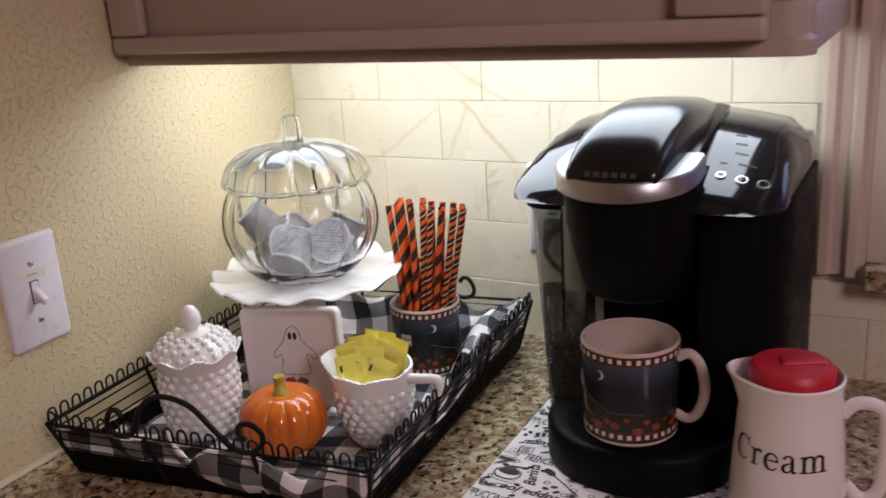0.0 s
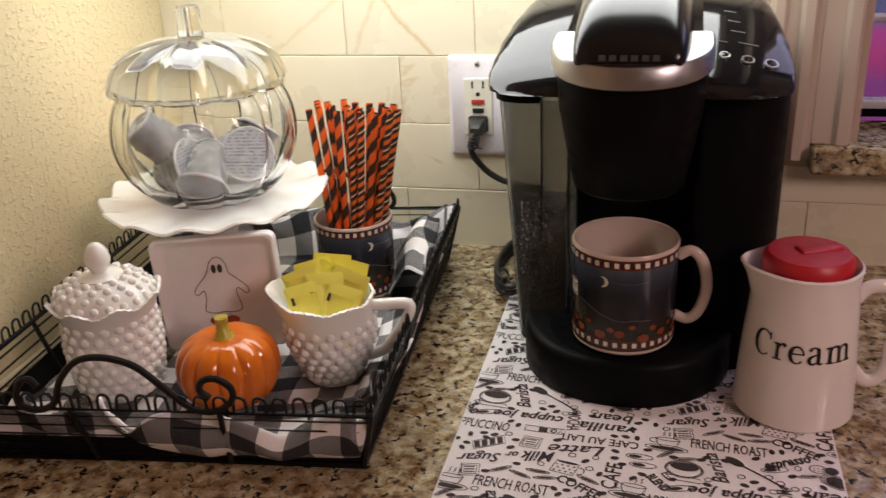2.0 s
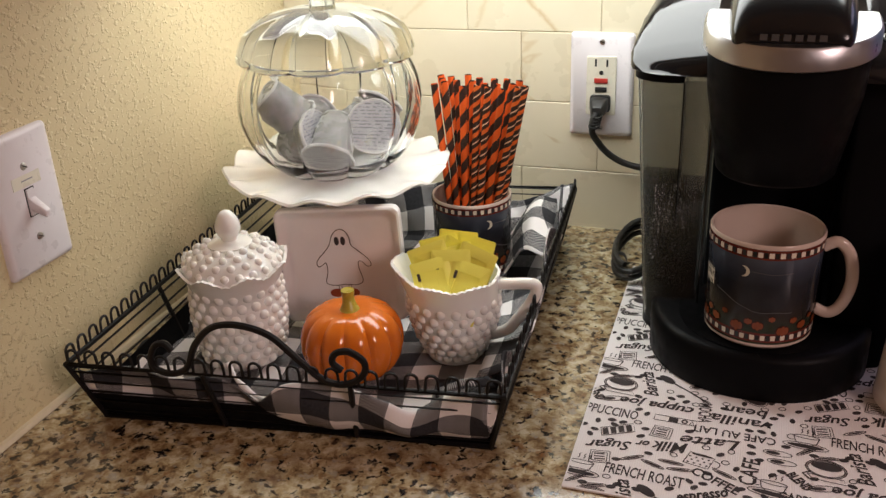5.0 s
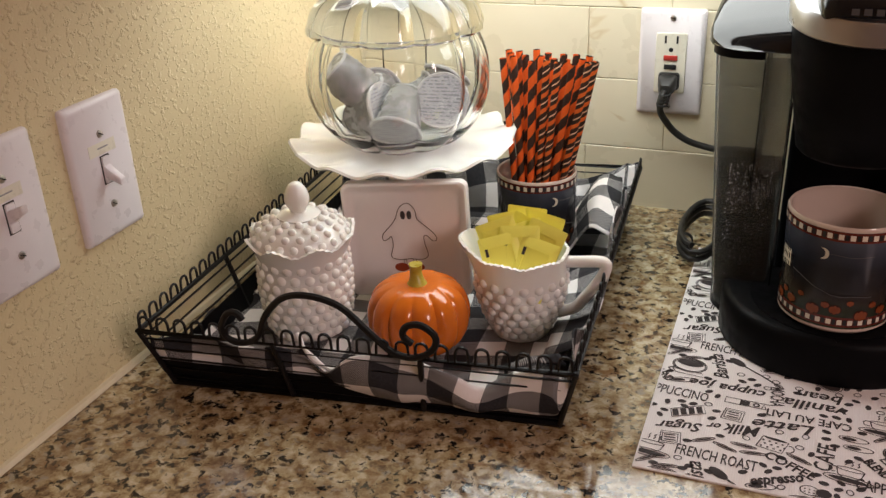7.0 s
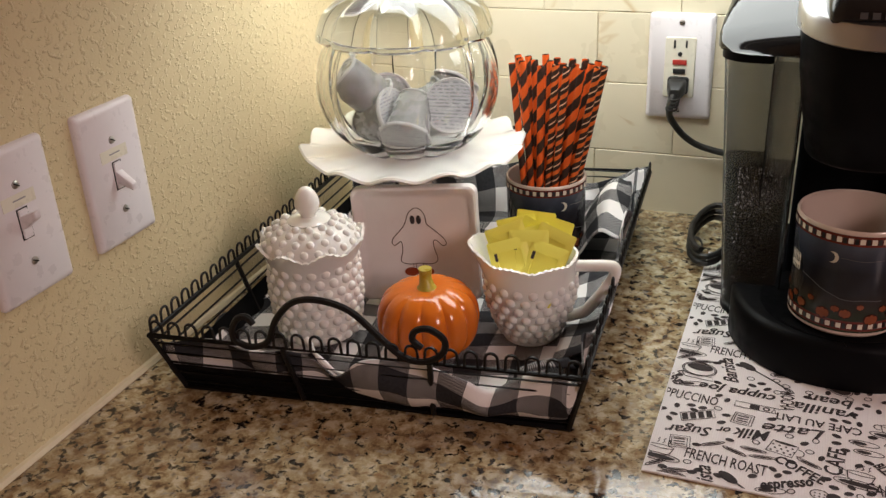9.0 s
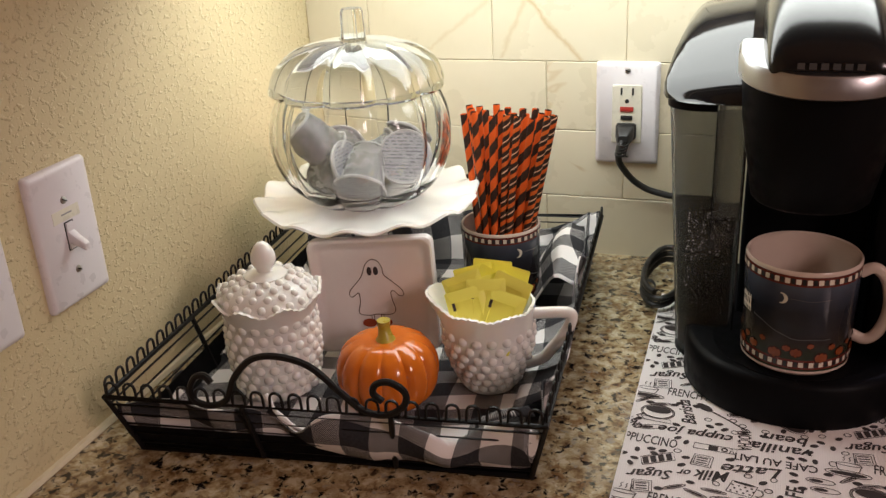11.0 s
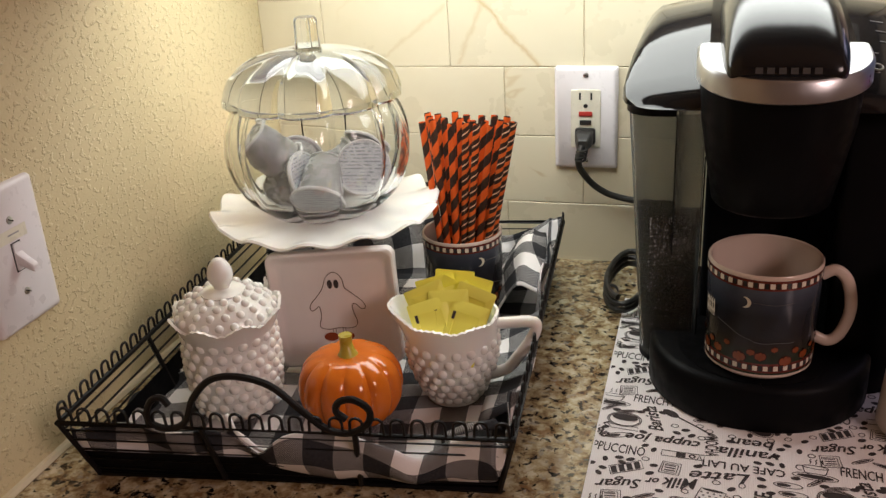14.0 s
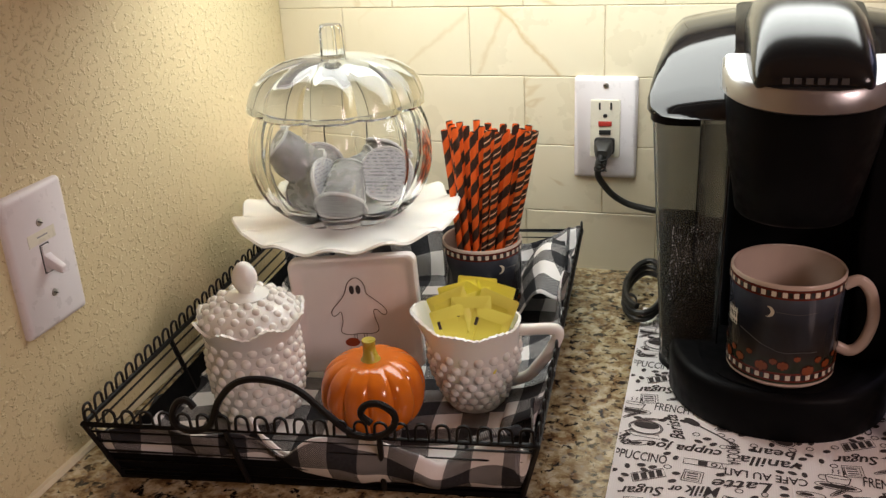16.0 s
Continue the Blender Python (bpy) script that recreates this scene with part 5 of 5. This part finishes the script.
        bt = part("button", lathe([(0, 0.0016), (r * 0.62, 0.0014), (r * 0.66, 0)], 24), M_BLACK, t, m=m)
        part("button_ring", lathe([(r * 0.70, 0.0), (r * 0.74, 0.0013), (r * 0.96, 0.0013), (r, 0.0)], 24), M_STEEL, bt)
    for x, y, w in ((0.082, -0.215, 0.012), (0.079, -0.200, 0.010), (0.090, -0.230, 0.016), (0.070, -0.232, 0.007), (0.076, -0.185, 0.010)):
        p = Vector((x, y, on_hood(x, y) + 0.0006))
        d = Vector((w, 0, on_hood(x + w / 2, y) - on_hood(x - w / 2, y)))
        part("printed_bar", tube([p - d / 2, p + d / 2], 0.0004, 6), M_GREYTXT, t)


coffee_maker()


def screw(parent, m, r=0.0032):
    s = part("screw", lathe([(r, 0), (r * 0.95, 0.0008), (r * 0.5, 0.0014), (0, 0.0015)], 20), M_STEEL, parent, m=m)
    part("slot", box(-r * 0.85, r * 0.85, -0.0004, 0.0004, 0.0012, 0.0018), M_DARK, s, smooth=False)


def wall_plate(name, m, label, category):
    t = thing(name, m, label, category)
    p = part("plate", loft([[(x, y, z) for x, z in rounded_rect(-w, w, -h, h, [0.003] * 4, 3)] for y, w, h in ((0, 0.0353, 0.0584), (-0.0025, 0.0353, 0.0584), (-0.0042, 0.0346, 0.0577), (-0.0062, 0.0318, 0.0549))]), M_PLATE, t)
    return t


def light_switch(y, up):
    t = wall_plate("light_switch", pose(0, y, C + 0.183, 0, 0, 90), "white toggle switch on the textured wall, turned " + ("on" if up else "off"), "switch")
    tagged(t, group="toggle switches")
    part("opening", box(-0.0052, 0.0052, -0.0066, -0.0058, -0.0122, 0.0122), M_DARK, t, smooth=False)
    part("collar", loft([[(x, yy, z) for x, z in rounded_rect(-w, w, -h, h, [0.001] * 4, 2)] for yy, w, h in ((-0.0060, 0.0045, 0.0115), (-0.0078, 0.0040, 0.011))]), M_PLATE, t)
    s = 1 if up else -1
    part("toggle", loft([[(x, yy, z + s * o) for x, z in rounded_rect(-w, w, -h, h, [0.0012] * 4, 2)] for yy, w, h, o in ((-0.0070, 0.0040, 0.0055, 0.001), (-0.013, 0.0036, 0.0042, 0.0045), (-0.0205, 0.0033, 0.0032, 0.0085), (-0.0212, 0.0026, 0.0026, 0.0088))]), M_PLATE, t)
    for z in (0.0302, -0.0302):
        screw(t, pose(0, -0.0062, z, 90, 30, 0))
    part("tape_label", box(-0.016, 0.015, -0.0065, -0.0060, 0.0135, 0.0235), M_SOCKET, t, smooth=False)
    part("printed_bar", box(-0.006, 0.006, -0.0069, -0.0064, 0.0185, 0.0195), M_GREYTXT, t, smooth=False)


light_switch(-0.4685, False)
light_switch(-0.5715, True)


def power_outlet():
    t = wall_plate("power_outlet", pose(0.391, 0, C + 0.176), "white outlet plate on the tiles with a red reset button", "outlet")
    f = part("socket", loft([[(x, y, z) for x, z in rounded_rect(-w, w, -h, h, [0.002] * 4, 3)] for y, w, h in ((-0.0058, 0.0168, 0.0335), (-0.0072, 0.0165, 0.0332), (-0.0078, 0.016, 0.0327))]), M_SOCKET, t)
    for zc in (0.021, -0.021):
        for x in (-0.0063, 0.0063):
            part("slot", box(x - 0.001, x + 0.001, -0.0084, -0.0077, zc + 0.001, zc + 0.009), M_DARK, f, smooth=False)
        part("slot", lathe([(0, 0), (0.0024, 0), (0.0024, 0.0006), (0, 0.0006)], 16), M_DARK, f, smooth=False, m=pose(0, -0.0077, zc - 0.006, 90))
    part("reset_button", box(-0.0075, 0.0075, -0.0092, -0.0077, 0.0033, 0.0088, 0.0005), M_REDBTN, f)
    part("test_button", box(-0.0065, 0.0065, -0.0092, -0.0077, -0.0065, -0.0012, 0.0005), M_DARK, f)
    for z in (0.049, -0.049):
        screw(t, pose(0, -0.0062, z, 90, 20, 0))
    c = next(o for o in scene.objects if o.name == "coffee_maker")
    back = c.matrix_world.inverted()
    part("plug", loft([[(x, y, z) for x, z in rounded_rect(0.391 - w, 0.391 + w, zc - h, zc + h, [0.003] * 4, 3)] for y, w, h, zc in ((-0.008, 0.0095, 0.008, 1.071), (-0.018, 0.0098, 0.0082, 1.071), (-0.026, 0.0085, 0.0078, 1.069), (-0.032, 0.0055, 0.0055, 1.066))]), M_RUBBER, c, m=back)
    for k in range(4):
        part("strain_relief", lathe([(0.0050, -0.0012), (0.0066, -0.0010), (0.0066, 0.0010), (0.0050, 0.0012)], 16), M_RUBBER, c, m=back @ pose(0.391 - 0.0006 * k, -0.0325 - 0.0008 * k, 1.0625 - 0.0036 * k, 12))
    part("plug_collar", loft([[(x, y, z) for x, z in rounded_rect(0.391 - w, 0.391 + w, 1.071 - w * 0.82, 1.071 + w * 0.82, [0.003] * 4, 3)] for y, w in ((-0.0085, 0.0113), (-0.0125, 0.0113), (-0.0135, 0.0106))]), M_RUBBER, c, m=back)
    part("power_cable", tube(smooth_path([(0.391, -0.032, 1.066), (0.388, -0.036, 1.056), (0.387, -0.032, 1.043), (0.392, -0.024, 1.030), (0.402, -0.018, 1.016), (0.418, -0.015, 1.005), (0.438, -0.013, 0.999), (0.46, -0.012, 0.995), (0.50, -0.010, 0.985)], 6), 0.0037, 10), M_RUBBER, c, m=back)
    pts = [(0.447 + 0.022 * math.cos(a) * (1 - 0.02 * a / 6), -0.085 + 0.060 * math.sin(a), C + 0.0035 + 0.0012 * a + 0.006 * max(0, math.sin(a + 0.5))) for a in (radians(20 * q) for q in range(0, 50))]
    part("cable_coil", tube(pts, 0.0032, 8), M_RUBBER, c, m=back)
    part("tie", lathe([(0.0075, -0.004), (0.0085, 0), (0.0075, 0.004)], 16), M_RUBBER, c, m=back @ pose(0.432, -0.10, C + 0.009, 90))


power_outlet()


def paper_straws():
    def straw_mesh(sides=10, L=0.198, r=0.0037):
        b = bmesh.new()
        uv = b.loops.layers.uv.new("UVMap")
        for rr in (r, r * 0.82):
            lo = [b.verts.new((rr * math.cos(2 * math.pi * k / sides), rr * math.sin(2 * math.pi * k / sides), 0)) for k in range(sides)]
            hi = [b.verts.new((v.co.x, v.co.y, L)) for v in lo]
            for k in range(sides):
                f = b.faces.new((lo[k], lo[(k + 1) % sides], hi[(k + 1) % sides], hi[k]))
                for l, q in zip(f.loops, ((k, 0), (k + 1, 0), (k + 1, L), (k, L))):
                    l[uv].uv = (q[0] / sides, q[1])
        me = bpy.data.meshes.new("paper_straw")
        b.to_mesh(me)
        b.free()
        return me
    meshes = [straw_mesh(), straw_mesh()]
    rng = random.Random(8)
    n = 21
    for k in range(n):
        f = k / (n - 1)
        row = (k + 2) % 3
        foot = Vector((0.283 + (f - 0.5) * 0.032, -0.150 + (row - 1) * 0.015 + rng.uniform(-0.003, 0.003), C + 0.012))
        tip = Vector((0.244 + f * 0.094 + rng.uniform(-0.002, 0.002), -0.146 + (row - 1) * 0.018 + rng.uniform(-0.003, 0.003), C + 0.2))
        thin = k in (10, 13, 19, 20)
        m = Matrix.Translation(foot) @ (tip - foot).to_track_quat("Z", "Y").to_matrix().to_4x4() @ pose(0, 0, rng.uniform(0, 0.006), 0, 0, rng.uniform(0, 360))
        tagged(link("paper_straw", meshes[thin], (M_OB, M_OT)[thin], m=m), "black paper straw with thin orange stripes" if thin else "orange and black striped paper straw in the mug", "straw", "straws in the mug")


paper_straws()


def coffee_pods():
    body = lathe([(0, 0), (0.0165, 0), (0.018, 0.0015), (0.0195, 0.012), (0.0205, 0.013), (0.0225, 0.040), (0.0255, 0.0425), (0.0255, 0.044), (0.0225, 0.044)], 32)
    t0 = thing("coffee_pod", pose(0, 0, 0), "grey plastic coffee pod with a printed foil lid", "coffee pod", "pods in the glass jar")
    part("cup", body, M_CUP, t0)
    part("rim", lathe([(0.0228, 0.0415), (0.0262, 0.0420), (0.0266, 0.0435), (0.0258, 0.0450), (0.0240, 0.0448)], 32), M_PODRIM, t0)
    part("ring", lathe([(0.0140, 0.0), (0.0150, -0.0012), (0.0172, -0.0012), (0.0180, 0.0005)], 32), M_PODRIM, t0)
    part("foil", lathe([(0, 0.0446), (0.024, 0.0443), (0.024, 0.0438)], 32), M_FOIL, t0)
    base = pose(0.157, -0.213, C + 0.1420)
    # place of each pod and the way its foil lid faces
    spots = [((-0.044, -0.024, 0.058), (0.55, 0.40, -0.74)), ((-0.024, -0.024, 0.026), (0.86, -0.10, 0.35)), ((0.016, -0.034, 0.033), (0.06, -0.78, -0.62)), ((0.052, -0.004, 0.036), (0.10, -0.86, 0.45)), ((0.004, 0.030, 0.024), (0.7, 0.7, 0.2)), ((-0.040, 0.026, 0.024), (-0.3, 0.9, 0.2)), ((0.030, 0.044, 0.030), (0.2, 0.5, 0.8))]
    for k, (at, face) in enumerate(spots):
        m = base @ Matrix.Translation(at) @ Vector(face).to_track_quat("Z", "Y").to_matrix().to_4x4() @ pose(0, 0, -0.022)
        if k == 0:
            t0.matrix_world = m
        else:
            copy_thing(t0, m)


coffee_pods()


def window():
    w = thing("window_1", pose(0, 0, 0), "kitchen window at dusk with fluted cream trim", "window", kind="structure")
    prof = [(0.700, 0.0), (0.700, -0.010), (0.704, -0.016), (0.713, -0.016), (0.717, -0.010), (0.729, -0.010), (0.733, -0.019), (0.742, -0.019), (0.746, -0.012), (0.7515, -0.012), (0.7515, 0.0)]
    part("casing", loft([[(x, y, z) for x, y in prof] for z in (1.040, 2.05)]), M_TRIM, w, smooth=False)
    prof = [(0.752, 0.0), (0.752, -0.012), (0.772, -0.012), (0.776, -0.018), (0.786, -0.018), (0.790, -0.012), (0.790, 0.0)]
    part("casing", loft([[(x, y, z) for x, y in prof] for z in (1.0575, 2.05)]), M_TRIM, w, smooth=False)
    part("jamb", box(0.788, 0.80, 0.0005, 0.12, 1.0575, 2.0, 0.001), M_TRIM, w)
    part("window_sill", box(0.752, 1.80, -0.032, 0.088, 1.028, 1.057, 0.004, 3), M_GRAN, w)
    for nm, z0, z1 in (("bottom_rail", 1.068, 1.0765), ("middle_rail", 1.1655, 1.172)):
        part(nm, box(0.80, 1.75, 0.092, 0.118, z0, z1, 0.002), M_PLATE, w, "white vinyl rail")
    part("track", box(0.80, 1.75, 0.098, 0.125, 1.0575, 1.068), M_BLACKM, w, "dark sash track")
    part("stile", box(0.800, 0.809, 0.090, 0.118, 1.060, 2.0, 0.001), M_TRIM, w)
    g = part("pane", box(0.809, 1.75, 0.104, 0.107, 1.0766, 2.0), M_GLASS, w, smooth=False)
    g.visible_shadow = False
    b = part("backdrop", box(0.2, 3.6, 0.90, 0.91, 0.5, 2.4), M_OUT, smooth=False)
    tagged(b, "pink and violet dusk glow outside the window", "backdrop", kind="structure")
    p = thing("potted_plant", pose(0.885, 0.004, 1.0572), "green leafed plant in a small silver pot on the sill", "plant")
    part("pot", lathe([(0, 0), (0.018, 0), (0.024, 0.006), (0.026, 0.018), (0.023, 0.028), (0.021, 0.029), (0.020, 0.022), (0, 0.020)], 36), M_STEEL, p)
    part("stem", tube(smooth_path([(0, 0, 0.02), (0.004, 0.004, 0.07), (-0.010, 0.0, 0.12), (-0.033, -0.004, 0.142)], 4), 0.0018, 6), M_LEAF, p)
    for m in (pose(-0.033, -0.004, 0.142, 0, 0, 72), pose(0.0, 0.0, 0.150, 0, 10, 150), pose(0.0, 0.002, 0.135, 0, 0, 80)):
        s = []
        for k in range(9):
            f = k / 8
            hw = 0.013 * math.sin(math.pi * min(1, f * 0.97 + 0.03)) ** 0.7 + 0.0004
            c = Vector((-0.030 * math.sin(f * 1.5), 0, -0.055 * f * f + 0.012 * f))
            s.append([c + Vector((0, -hw, 0.002)), c + Vector((0, 0, -0.001)), c + Vector((0, hw, 0.002)), c + Vector((0, 0, 0.0003))])
        part("leaf", loft(s), M_LEAF, p, m=m)


window()


def tiles():
    joints = [0.907, 0.986, 1.067, 1.147, 1.225, 1.303, 1.381]
    shift = [0.144, 0.081, 0.144, 0.081, 0.144, 0.081]
    shared = {}
    root = thing("backsplash", pose(0, 0, 0), "cream marble subway tile backsplash with thin joints", "backsplash", kind="structure")
    for i, (z0, z1) in enumerate(zip(joints, joints[1:])):
        x = shift[i] - 0.1535 * 2
        while x < 1.75:
            a, b = max(x, 0.0), x + 0.1535
            x = b
            hi = z1
            if z1 > 1.035:  # beside and below the window casing
                if b > 0.70 and z0 > 1.03:
                    b = 0.70
                elif b > 0.752:
                    hi = 1.028
            if b - a < 0.01 or hi - z0 < 0.02:
                continue
            key = (round(b - a, 4), round(hi - z0, 4))
            if key not in shared:
                bm = box(0.0004, key[0] - 0.0004, 0, 0.0112, 0.0004, key[1] - 0.0004, 0.0007, 1)
                me = bpy.data.meshes.new("tile")
                bm.to_mesh(me)
                bm.free()
                shared[key] = me
            link("tile", shared[key], M_TILE, root, smooth=False, m=pose(a, 0, z0))


tiles()
